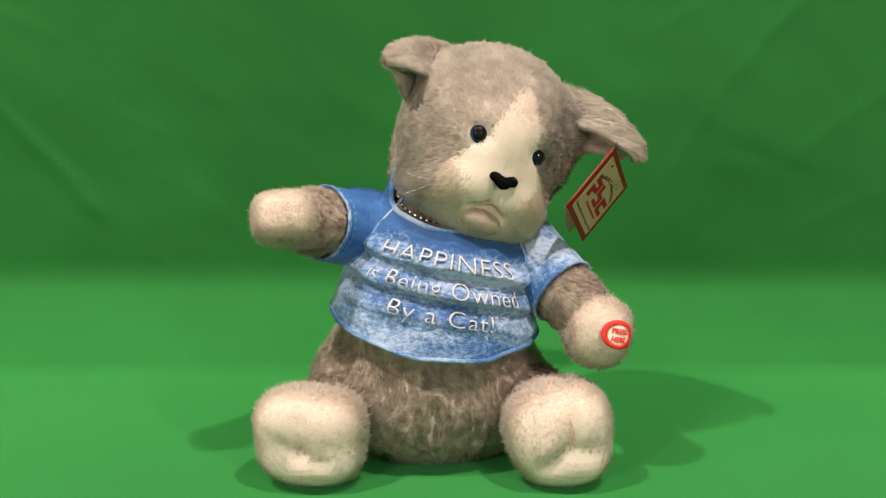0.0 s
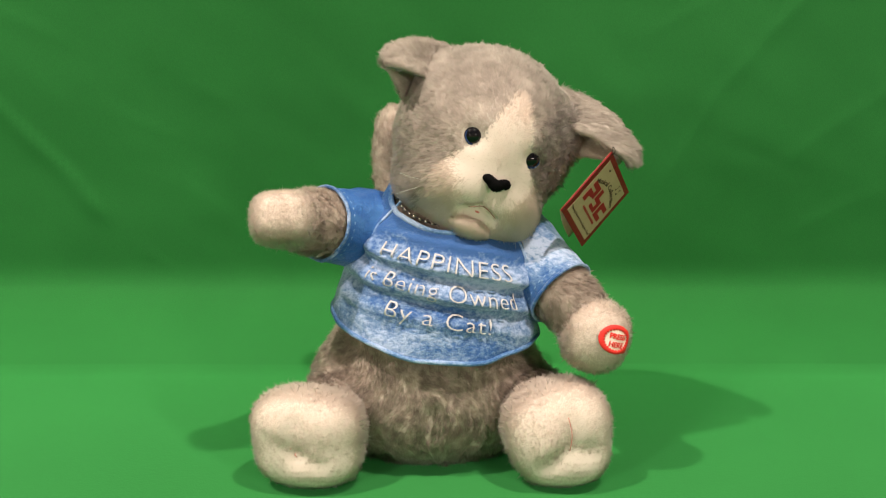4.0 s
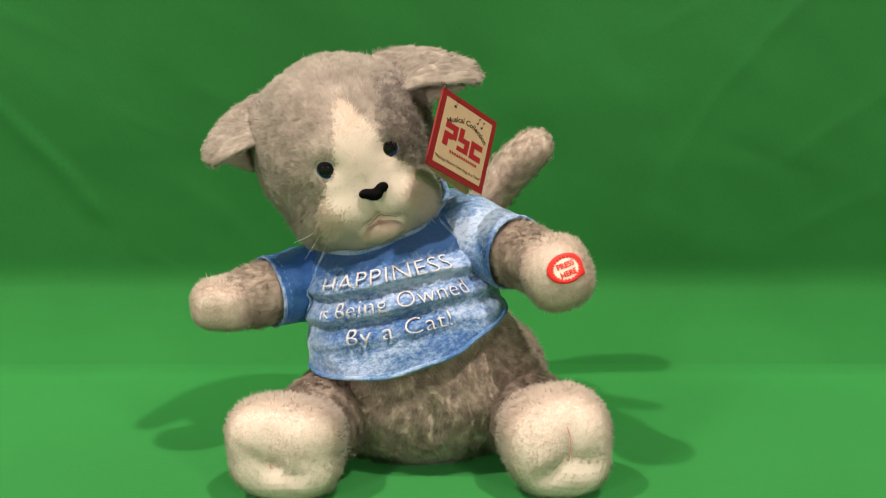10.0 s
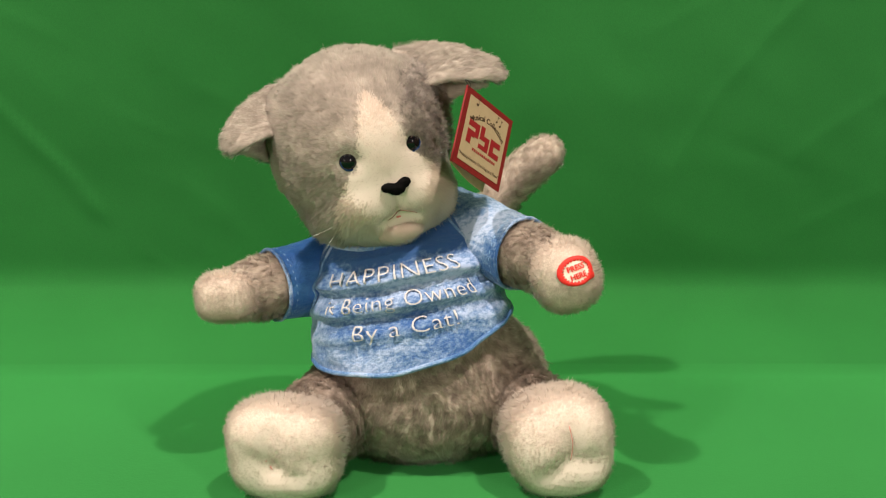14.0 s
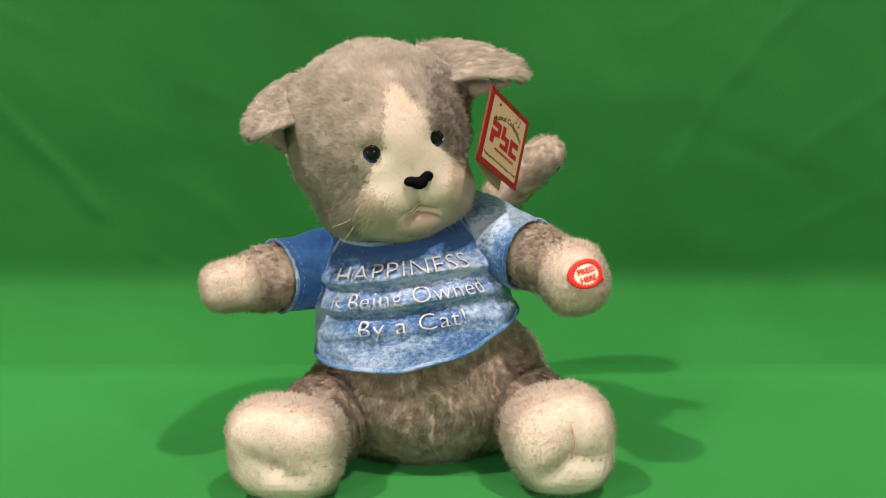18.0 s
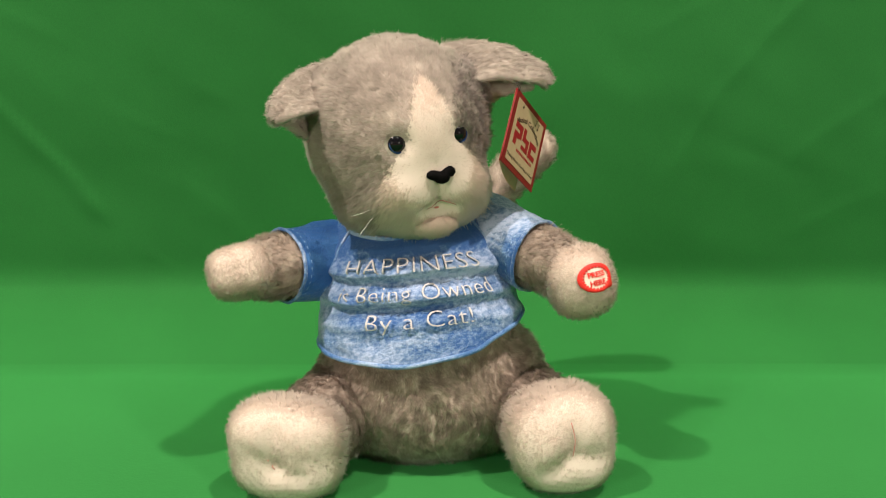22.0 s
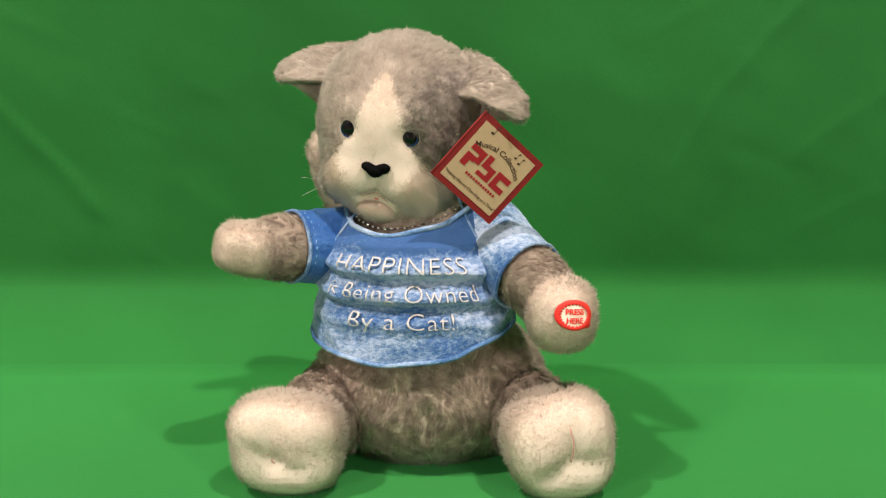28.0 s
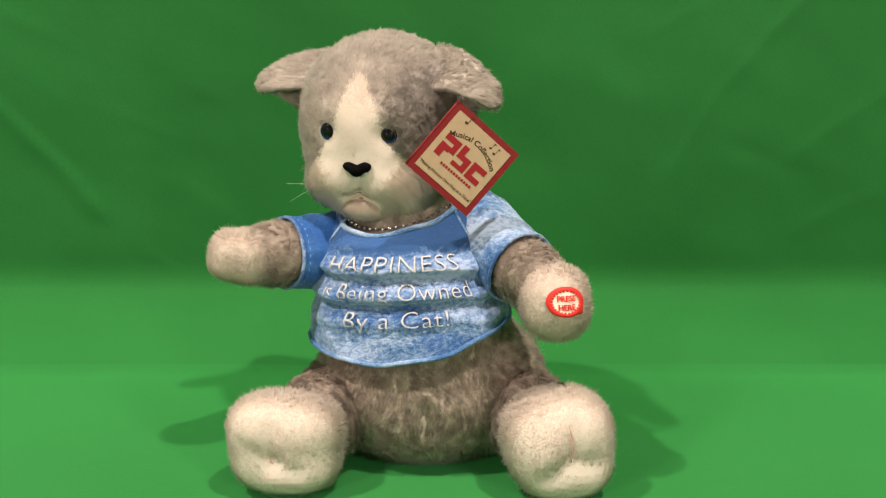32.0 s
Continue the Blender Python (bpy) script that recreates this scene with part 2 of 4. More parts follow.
def stuffed(centre, lumps, blend=0.008, sub=5, reach=0.2, cuts=()):
    """The skin round a heap of soft ellipsoids (place, radii), seen from its centre; a lump may add how square it is (2 is round) and its
    roll in degrees about y; cuts are stitched grooves (a, b, width, depth)."""
    u, f = BALLS[sub]
    c = np.array(centre, float)

    def dist(p):
        ds = []
        for q, r, *more in lumps:
            r = np.array(r, float)
            e = p - np.array(q)
            if len(more) > 1:
                k, h = math.cos(radians(more[1])), math.sin(radians(more[1]))
                e = np.stack([e[:, 0] * k - e[:, 2] * h, e[:, 1], e[:, 0] * h + e[:, 2] * k], 1)
            ds.append((np.linalg.norm(e / r, more[0] if more else 2, axis=1) - 1) * r.min())
        ds = np.array(ds)
        return -blend * np.log(np.exp(-ds / blend).sum(0))

    lo, hi = np.zeros(len(u)), np.full(len(u), reach)
    for _ in range(26):
        m = (lo + hi) / 2
        inside = dist(c + u * m[:, None]) < 0
        lo, hi = np.where(inside, m, lo), np.where(inside, hi, m)
    v = c + u * lo[:, None]
    for a, b, width, depth in cuts:
        a, b = np.array(a, float), np.array(b, float)
        s = np.clip((v - a) @ (b - a) / ((b - a) @ (b - a)), 0, 1)
        d = np.linalg.norm(v - a - s[:, None] * (b - a), axis=1)
        v = v - u * (depth * np.exp(-((d / width) ** 2)))[:, None]
    return v, f


def furry(v, f, count, length, comb, kinds, width=0.0005, lift=0.75, seed=1, keep=None, curl=0.35, clump=0.5, fray=0.10, tuft=40):
    """Skin and strands as one mesh: the strands root all over the skin, lean with comb(p, n), gather in tufts and take the kind of kinds(p)."""
    rng = np.random.default_rng(seed)
    n = normals_of(v, f)
    tri = v[f]
    area = np.linalg.norm(np.cross(tri[:, 1] - tri[:, 0], tri[:, 2] - tri[:, 0]), axis=1)
    pick = rng.choice(len(f), count, p=area / area.sum())
    r1, r2 = np.sqrt(rng.random(count)), rng.random(count)
    w = np.stack([1 - r1, r1 * (1 - r2), r1 * r2], 1)
    p = (tri[pick] * w[:, :, None]).sum(1)
    pn = (n[f[pick]] * w[:, :, None]).sum(1)
    pn /= np.linalg.norm(pn, axis=1, keepdims=True)
    if keep is not None:
        ok = keep(p)
        p, pn = p[ok], pn[ok]
    k = len(p)
    cv = comb(p, pn)
    lift = lift(p) if callable(lift) else np.full(k, lift)
    clump = clump(p) if callable(clump) else np.full(k, clump)
    # every tuft has a guide strand; the others lean to its tip
    guides = max(12, k // tuft)
    tree = KDTree(guides)
    for i in range(guides):
        tree.insert(p[i], i)
    tree.balance()
    lead = np.array([tree.find(q)[1] for q in p.tolist()])
    stray = rng.random(k) < fray
    sway = rng.normal(size=(guides, 3))[lead]
    loose = 0.6 * clump[:, None] * sway + curl * rng.normal(size=(k, 3)) * 0.4
    d = pn * (lift + 0.25 * stray)[:, None] + cv + loose - pn * (loose * pn).sum(1)[:, None]
    d /= np.linalg.norm(d, axis=1, keepdims=True)
    d += pn * np.clip(0.15 - (d * pn).sum(1), 0, None)[:, None]
    le = (length(p) if callable(length) else length) * rng.uniform(0.75, 1.15, k) * (1 + 0.25 * stray) * rng.uniform(0.88, 1.12, guides)[lead]
    side = np.cross(d, pn + 0.1 * rng.normal(size=(k, 3)))
    side /= np.linalg.norm(side, axis=1, keepdims=True) + 1e-9
    wid = width * rng.uniform(0.7, 1.3, k)[:, None]
    root = p - pn * 0.0006
    bend = cv * 0.5 - pn * 0.12
    mid = root + d * (le * 0.55)[:, None]
    tip = root + d * (le * 0.95)[:, None] + bend * (le * 0.35)[:, None]
    pull = (clump * rng.uniform(0.5, 1.1, guides)[lead] * (1 - 0.7 * stray))[:, None]
    mid = mid + (mid[lead] - mid) * pull * 0.35
    tip = tip + (tip[lead] - tip) * pull * 0.85
    sv = np.stack([root - side * wid / 2, root + side * wid / 2, mid - side * wid * 0.42, mid + side * wid * 0.42, tip], 1).reshape(-1, 3)
    base = np.arange(k)[:, None] * 5 + len(v)
    sf = np.concatenate([base + [0, 1, 3], base + [0, 3, 2], base + [2, 3, 4]], 1).reshape(-1, 3)
    turn = (np.cross(side, d) * pn).sum(1) < 0
    sf = sf.reshape(k, 3, 3)
    sf[turn] = sf[turn][:, :, ::-1]
    sf = sf.reshape(-1, 3)
    sn = pn[:, None, :] + (0.08 * rng.normal(size=(k, 1, 3)) + 0.05 * sway[:, None, :]) * np.ones((1, 5, 1)) + 0.25 * d[:, None, :]
    sn = (sn / np.linalg.norm(sn, axis=2, keepdims=True)).reshape(-1, 3)
    which = np.concatenate([kinds(v[f].mean(1)), np.repeat(kinds(p), 3)])
    return np.concatenate([v, sv]), np.concatenate([f, sf]), np.concatenate([n, sn]), which


def plush(name, skin, count, length, comb, kinds, mats, parent, label="", **kw):
    v, f, n, which = furry(*skin, count, length, comb, kinds, **kw)
    mats = mats if isinstance(mats, list) else [mats]
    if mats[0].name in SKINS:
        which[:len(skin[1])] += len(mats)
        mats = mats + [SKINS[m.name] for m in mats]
    return put(name, mesh_of(name, v, f, mats, which, n), parent, label)


def toward(*way):
    w = np.array(way, float)

    def comb(p, n):
        t = w - (n @ w)[:, None] * n
        return t
    return comb


def all_one(p):
    return np.zeros(len(p), np.int32)


def tube(points, radius, ring=8, closed=False):
    """Rings of faces along a line of points."""
    pts = [Vector(p) for p in points]
    rad = radius if isinstance(radius, (list, tuple)) else [radius] * len(pts)
    verts, faces = [], []
    last = None
    for i, p in enumerate(pts):
        a = pts[(i - 1) % len(pts)] if closed or i else p
        b = pts[(i + 1) % len(pts)] if closed or i < len(pts) - 1 else p
        d = (b - a).normalized()
        if last is None:
            last = d.orthogonal().normalized()
        s = (last - d * last.dot(d)).normalized()
        last = s
        q = d.cross(s)
        for k in range(ring):
            g = 2 * math.pi * k / ring
            verts.append(p + (s * math.cos(g) + q * math.sin(g)) * rad[i])
    rows = len(pts)
    for i in range(rows if closed else rows - 1):
        j = (i + 1) % rows
        for k in range(ring):
            m = (k + 1) % ring
            faces.append([i * ring + k, i * ring + m, j * ring + m, j * ring + k])
    if not closed:
        faces.append(list(range(ring))[::-1])
        faces.append([(rows - 1) * ring + k for k in range(ring)])
    return verts, faces


def tube_part(name, points, radius, mat, parent, label="", ring=8, closed=False):
    v, f = tube(points, radius, ring, closed)
    return put(name, mesh_of(name, v, f, mat), parent, label)


def slab(name, outline, depth, mat, parent, label="", place=None, round_edge=0.0):
    """A flat outline in x and z, its face at y = 0 towards -y, with thickness and a bevelled rim."""
    bm = bmesh.new()
    vs = [bm.verts.new((x, 0, z)) for x, z in outline]
    face = bm.faces.new(vs)
    face.normal_update()
    if face.normal.y > 0:
        face.normal_flip()
    out = bmesh.ops.extrude_face_region(bm, geom=[face])
    bmesh.ops.translate(bm, verts=[g for g in out["geom"] if isinstance(g, bmesh.types.BMVert)], vec=(0, depth, 0))
    bmesh.ops.recalc_face_normals(bm, faces=bm.faces)
    if round_edge:
        bmesh.ops.bevel(bm, geom=bm.edges[:], offset=round_edge, segments=2, affect="EDGES")
    me = bpy.data.meshes.new(name)
    bm.to_mesh(me)
    bm.free()
    me.materials.append(mat)
    ob = put(name, me, parent, label)
    if place is not None:
        ob.matrix_basis = place
    return ob


def letters(text, size, extrude=0.0, offset=0.0, spacing=1.0, shear=0.0):
    """The mesh of a line of writing in x and y, centred, from the built-in font."""
    cu = bpy.data.curves.new("writing", "FONT")
    cu.body, cu.size, cu.extrude, cu.offset, cu.space_character, cu.shear = text, size, extrude, offset, spacing, shear
    cu.align_x, cu.resolution_u = "CENTER", 3
    ob = new("writing", cu)
    me = bpy.data.meshes.new_from_object(ob.evaluated_get(bpy.context.evaluated_depsgraph_get()))
    bpy.data.objects.remove(ob)
    bpy.data.curves.remove(cu)
    return me


# ---- the room and the cloth ----
def box_wall(name, lo, hi, mat):
    bm = bmesh.new()
    bmesh.ops.create_cube(bm, size=1)
    for v in bm.verts:
        v.co = Vector([lo[i] if v.co[i] < 0 else hi[i] for i in range(3)])
    ob = part(name, bm, mat, None)
    for p in ob.data.polygons:
        p.use_smooth = False
    return tagged(ob, kind="structure")


box_wall("floor", (-2.0, -2.6, -0.12), (2.0, 1.0, -0.012), FLOOR_WOOD)
box_wall("ceiling", (-2.1, -2.7, 2.4), (2.1, 1.1, 2.5), CEILING_PAINT)
box_wall("wall_north", (-2.1, 1.0, -0.12), (2.1, 1.1, 2.4), WALL_PAINT)
box_wall("wall_south", (-2.1, -2.7, -0.12), (2.1, -2.6, 2.4), WALL_PAINT)
box_wall("wall_west", (-2.1, -2.6, -0.12), (-2.0, 1.0, 2.4), WALL_PAINT)
box_wall("wall_east", (2.0, -2.6, -0.12), (2.1, 1.0, 2.4), WALL_PAINT)


# soft creases of the hanging cloth: their line in x and z, half width, depth
CREASES = (
    (((-0.619, 0.403), (-0.547, 0.312), (-0.502, 0.254), (-0.462, 0.206), (-0.439, 0.166), (-0.424, 0.138)), 0.0060, 0.0046),
    (((-0.400, 0.130), (-0.372, 0.100), (-0.340, 0.070)), 0.006, 0.0012),
    (((0.443, 0.447), (0.383, 0.377), (0.323, 0.306), (0.281, 0.220), (0.266, 0.181)), 0.0045, 0.0013),
    (((0.404, 0.410), (0.372, 0.375), (0.345, 0.345)), 0.0035, 0.0012),
    (((0.354, 0.420), (0.281, 0.395), (0.248, 0.377), (0.221, 0.358)), 0.005, 0.0010),
    (((0.584, 0.341), (0.518, 0.301), (0.449, 0.252), (0.407, 0.208)), 0.010, 0.0012),
    (((-0.319, 0.332), (-0.266, 0.297), (-0.195, 0.283)), 0.008, 0.0011),
    (((-0.395, 0.350), (-0.330, 0.338), (-0.285, 0.326), (-0.240, 0.318)), 0.005, 0.0010),
    (((-0.420, 0.300), (-0.350, 0.262), (-0.300, 0.240)), 0.009, 0.0010),
    (((-0.560, 0.420), (-0.470, 0.380), (-0.400, 0.340)), 0.010, 0.0010),
    (((-0.350, 0.215), (-0.290, 0.170), (-0.250, 0.120)), 0.012, 0.0012),
    (((0.560, 0.200), (0.500, 0.170), (0.430, 0.120)), 0.014, 0.0012),
    (((0.330, 0.260), (0.400, 0.225), (0.470, 0.200)), 0.010, -0.0010),
)


def backdrop():
    """One green sheet: it lies under the toy, sweeps up behind it and hangs in shallow folds."""
    wide, back, sweep, rise, top = 1.3, 0.360, 0.15, 0.10, 1.35
    line = [(-0.95 + 0.02 * i, 0.0) for i in range(int((back - sweep + 0.95) / 0.02))]
    z = 0.0
    while z < top:
        # steep near the floor, then bending slowly upright
        lean = -sweep * (1 - z / rise) ** 3 if z < rise else 0.0
        line.append((back + lean - 0.20 * max(0.0, z - 0.06), z))
        z += 0.001 if z < 0.01 else 0.003 if z < rise else 0.007 if z < 0.5 else 0.03
    cols = 371
    verts, faces = [], []
    xs = np.linspace(-wide, wide, cols)
    for j, (y, z) in enumerate(line):
        hang = min(1.0, max(0.0, (z - 0.02) / 0.2))
        fold = np.zeros(cols)
        # long soft creases that run slantwise down the cloth
        for pts, w, d in CREASES:
            px, pz = [p[0] for p in pts][::-1], [p[1] for p in pts][::-1]
            if pz[0] <= z <= pz[-1]:
                ends = min(1.0, (z - pz[0]) / 0.03, (pz[-1] - z) / 0.03)
                off = xs - np.interp(z, pz, px)
                steep = (off > 0) == (px[0] > px[-1])
                fold += d * ends * np.exp(-((off / np.where(steep, w, 3 * w)) ** 2))
        for i in range(cols):
            x = float(xs[i])
            n = 0.016 * noise.noise(Vector((x * 3.1, z * 2.3, 1.7))) + 0.0038 * noise.noise(Vector((x * 8 + z * 5, z * 6, 5.1))) + 0.0011 * noise.noise(Vector((x * 22 + z * 18, z * 14 - x * 6, 8.3)))
            dy = -(hang * n + fold[i])
            dz = (1 - hang) * 0.0012 * noise.noise(Vector((x * 4, y * 4, 3.3)))
            verts.append((x, y + dy, z + dz - 0.001))
    for j in range(len(line) - 1):
        for i in range(cols - 1):
            a = j * cols + i
            faces.append([a, a + 1, a + cols + 1, a + cols])
    ob = put("backdrop", mesh_of("backdrop", verts, faces, GREEN))
    s = ob.modifiers.new("thickness", "SOLIDIFY")
    s.thickness, s.offset = 0.0012, -1
    tagged(ob, "plain bright green cloth sheet, hung and swept over the floor", "backdrop", kind="structure")


backdrop()

# ---- the toy ----
cat = tagged(new("plush_cat"), "grey and white singing plush cat, sitting and swaying on green cloth", "plush toy")
GARMENT = pose(0, 0, 0.11, 0, 8.5, 0) @ pose(0, 0, -0.11)
SHOULDER = 0.135


def moved(v, m):
    a = np.array(m)
    return np.asarray(v) @ a[:3, :3].T + a[:3, 3]


def build_pelvis():
    skin = stuffed((0, 0, 0.0), [((0, -0.012, -0.004), (0.080, 0.064, 0.056)), ((0, 0.000, 0.026), (0.060, 0.052, 0.050)), ((0, -0.026, -0.022), (0.046, 0.046, 0.036)), ((-0.050, -0.008, -0.014), (0.042, 0.046, 0.042)), ((0.050, -0.008, -0.014), (0.042, 0.046, 0.042))],
                   0.012, 5, cuts=[((0.004, -0.09, -0.07), (0.007, -0.088, -0.004), 0.006, 0.009)])
    v, f = skin
    v[:, 2] = np.maximum(v[:, 2], -0.061)

    def comb(p, n):
        w = np.stack([p[:, 0] * 4.0, -0.1 + 0 * p[:, 0], -0.55 + 0 * p[:, 0]], 1)
        w[:, :2] += 0.45 * np.stack([np.sin(p[:, 2] * 90 + p[:, 0] * 40), np.cos(p[:, 0] * 80)], 1)
        return w - (n * w).sum(1)[:, None] * n
    return plush("lower_body", (v, f), 120000, 0.0072, comb, all_one, BODY_FUR, cat, "mottled grey-brown plush belly and hips", seed=3, lift=0.32, clump=0.40, width=0.00038, curl=0.40, fray=0.05, keep=lambda p: ~((np.abs(p[:, 0] - 0.005) < 0.0014) & (p[:, 2] < 0.0) & (p[:, 1] < -0.03)))


def build_torso():
    v, f = stuffed((0, 0, 0.09), [((0, -0.024, 0.060), (0.070, 0.048, 0.07)), ((0, -0.010, 0.105), (0.050, 0.034, 0.045)), ((0, -0.008, 0.155), (0.047, 0.040, 0.038))], 0.012, 4)
    v = moved(v, GARMENT)

    def low(p):
        q = moved(p, GARMENT.inverted())
        return (q[:, 2] < 0.075) | (q[:, 2] > 0.138)
    return plush("torso", (v, f), 42000, 0.009, toward(0, -0.1, -0.6), all_one, BODY_FUR, cat, "grey-brown plush chest under the shirt", seed=4, lift=0.36, keep=low, clump=0.4, width=0.0004)


def build_leg(side):
    """A short splayed leg: grey thigh and a squarish cream foot whose soft sole faces forward."""
    s = side
    if s < 0:
        fx, fy, fz = -0.0355, -0.076, -0.0035
        pad = ((fx, fy, fz), (0.0375, 0.026, 0.0335), 2.9, 5)
        toes = [((fx - 0.018, fy - 0.012, fz + 0.016), (0.018, 0.016, 0.017)), ((fx + 0.014, fy - 0.010, fz + 0.014), (0.022, 0.016, 0.017)), ((fx + 0.004, fy - 0.010, fz - 0.016), (0.028, 0.016, 0.015))]
        cuts = [((fx - 0.007, fy - 0.034, fz - 0.003), (fx - 0.006, fy - 0.034, fz - 0.005), 0.0070, 0.0120), ((fx - 0.008, fy - 0.034, fz - 0.001), (fx - 0.034, fy - 0.030, fz + 0.010), 0.0045, 0.0050),
                ((fx - 0.004, fy - 0.034, fz - 0.007), (fx + 0.014, fy - 0.032, fz - 0.013), 0.0050, 0.0050), ((fx - 0.007, fy - 0.034, fz - 0.002), (fx - 0.005, fy - 0.030, fz + 0.022), 0.0060, 0.0050),
                ((fx - 0.008, fy - 0.034, fz - 0.006), (fx - 0.020, fy - 0.032, fz - 0.024), 0.0060, 0.0040)]
    else:
        fx, fy, fz = 0.0315, -0.076, -0.0030
        pad = ((fx, fy, fz), (0.0355, 0.026, 0.0360), 2.9, -20)
        toes = [((fx - 0.012, fy - 0.011, fz - 0.002), (0.019, 0.017, 0.021)), ((fx + 0.019, fy - 0.010, fz + 0.014), (0.016, 0.016, 0.019)), ((fx + 0.012, fy - 0.010, fz - 0.020), (0.020, 0.015, 0.014))]
        cuts = [((fx + 0.005, fy - 0.034, fz + 0.024), (fx + 0.007, fy - 0.034, fz - 0.002), 0.0050, 0.0110), ((fx + 0.007, fy - 0.034, fz - 0.003), (fx - 0.010, fy - 0.032, fz - 0.019), 0.0055, 0.0085),
                ((fx + 0.007, fy - 0.034, fz - 0.003), (fx + 0.028, fy - 0.030, fz - 0.006), 0.0055, 0.0076)]
    foot = (fx, fy, fz)
    v, f = stuffed((s * 0.016, -0.035, 0.0), [((0, 0.0, 0.0), (0.040, 0.042, 0.038)), ((s * 0.016, -0.036, 0.0), (0.033, 0.038, 0.033)), pad] + toes, 0.004, 5, cuts=cuts)
    v[:, 2] = np.maximum(v[:, 2], -0.0405)

    def kinds(p):
        return (p[:, 1] < -0.060 + 0.22 * s * (p[:, 0] - fx)).astype(np.int32)

    def comb(p, n):
        d = p - np.array(foot)
        w = np.where((kinds(p) == 1)[:, None], 0.45 * d / (np.linalg.norm(d, axis=1, keepdims=True) + 0.004) + np.array([0, 0.15, -0.10]), np.array([0, -0.5, -0.3]))
        return w - (n * w).sum(1)[:, None] * n
    leg = plush("leg", (v, f), 130000, lambda p: np.where(kinds(p) == 1, np.interp(p[:, 1] - fy, (-0.024, -0.016, -0.004), (0.0021, 0.0036, 0.0074)), 0.0070), comb, kinds, [BODY_FUR, WHITE_FUR], cat, "grey plush leg with a cream sole", seed=5 + s, lift=lambda p: np.where(kinds(p) == 1, 0.12, 0.32), clump=lambda p: np.where(kinds(p) == 1, np.interp(p[:, 1] - fy, (-0.018, -0.004), (0.02, 0.14)), 0.28), width=0.00052, curl=0.20, fray=0.014, tuft=36)
    if s > 0:
        seam = [(fx + 0.0045 + 0.0030 * math.sin(k * 0.42), fz + 0.021 - 0.0042 * k) for k in range(7)]
    else:
        seam = [(fx - 0.009 + 0.0014 * k, fz - 0.0022 * k) for k in range(4)]
    seam = [(x, v[np.hypot(v[:, 0] - x, v[:, 2] - z) < 0.003][:, 1].min() - 0.0016, z) for x, z in seam]
    tube_part("toe_seam", seam, 0.0003, PINK_LINE, leg, "short pink stitched toe line", 6)
    return leg


def build_arm(side):
    """A grey arm that ends in a squarish cream mitten."""
    s = side
    tip = np.array((-0.072, -0.062, -0.004)) if s < 0 else np.array((0.073, -0.066, -0.043))
    lumps = [(tuple(tip * (0.15 + 0.15 * k)), (0.0220, 0.0220, 0.0220)) for k in range(5)]
    paw, size, square = (tip + np.array((-0.001, -0.001, -0.001)), np.array((0.0215, 0.0185, 0.0172)), 3.2) if s < 0 else (tip + np.array((0.000, -0.001, -0.005)), np.array((0.0228, 0.0200, 0.0248)), 2.5)
    lumps.append((tuple(paw), tuple(size), square))
    v, f = stuffed(tuple(tip * 0.68), lumps, 0.003, 5)
    way = tip / np.linalg.norm(tip)

    def kinds(p):
        return (np.linalg.norm((p - paw) / (size * 1.10), square, axis=1) < 1).astype(np.int32)

    def bare(p):
        q = p - np.array((0.083, -0.086, -0.044))
        return (q[:, 0] * 0.906 + q[:, 1] * 0.423) ** 2 + (q[:, 2] / 0.80) ** 2 > (0.0118 ** 2 if s > 0 else 0)

    def comb(p, n):
        d = p - paw
        w = np.where((kinds(p) == 1)[:, None], 0.45 * d / (np.linalg.norm(d, axis=1, keepdims=True) + 0.004), 0.45 * way)
        return w - (n * w).sum(1)[:, None] * n
    arm = plush("arm", (v, f), 75000, lambda p: np.where(kinds(p) == 1, np.interp(p[:, 1] - paw[1], (-0.016, 0.0), (0.0026, 0.0066)), 0.0068), comb, kinds, [ARM_FUR, WHITE_FUR], cat, "grey plush arm with a cream paw", seed=9 + s, lift=lambda p: np.where(kinds(p) == 1, 0.12, 0.34), clump=lambda p: np.where(kinds(p) == 1, np.interp(p[:, 1] - paw[1], (-0.014, 0.0), (0.02, 0.16)), 0.24), width=0.00050, curl=0.22, keep=bare, fray=0.02, tuft=34)
    if s > 0:
        build_button(arm, v)
    return arm


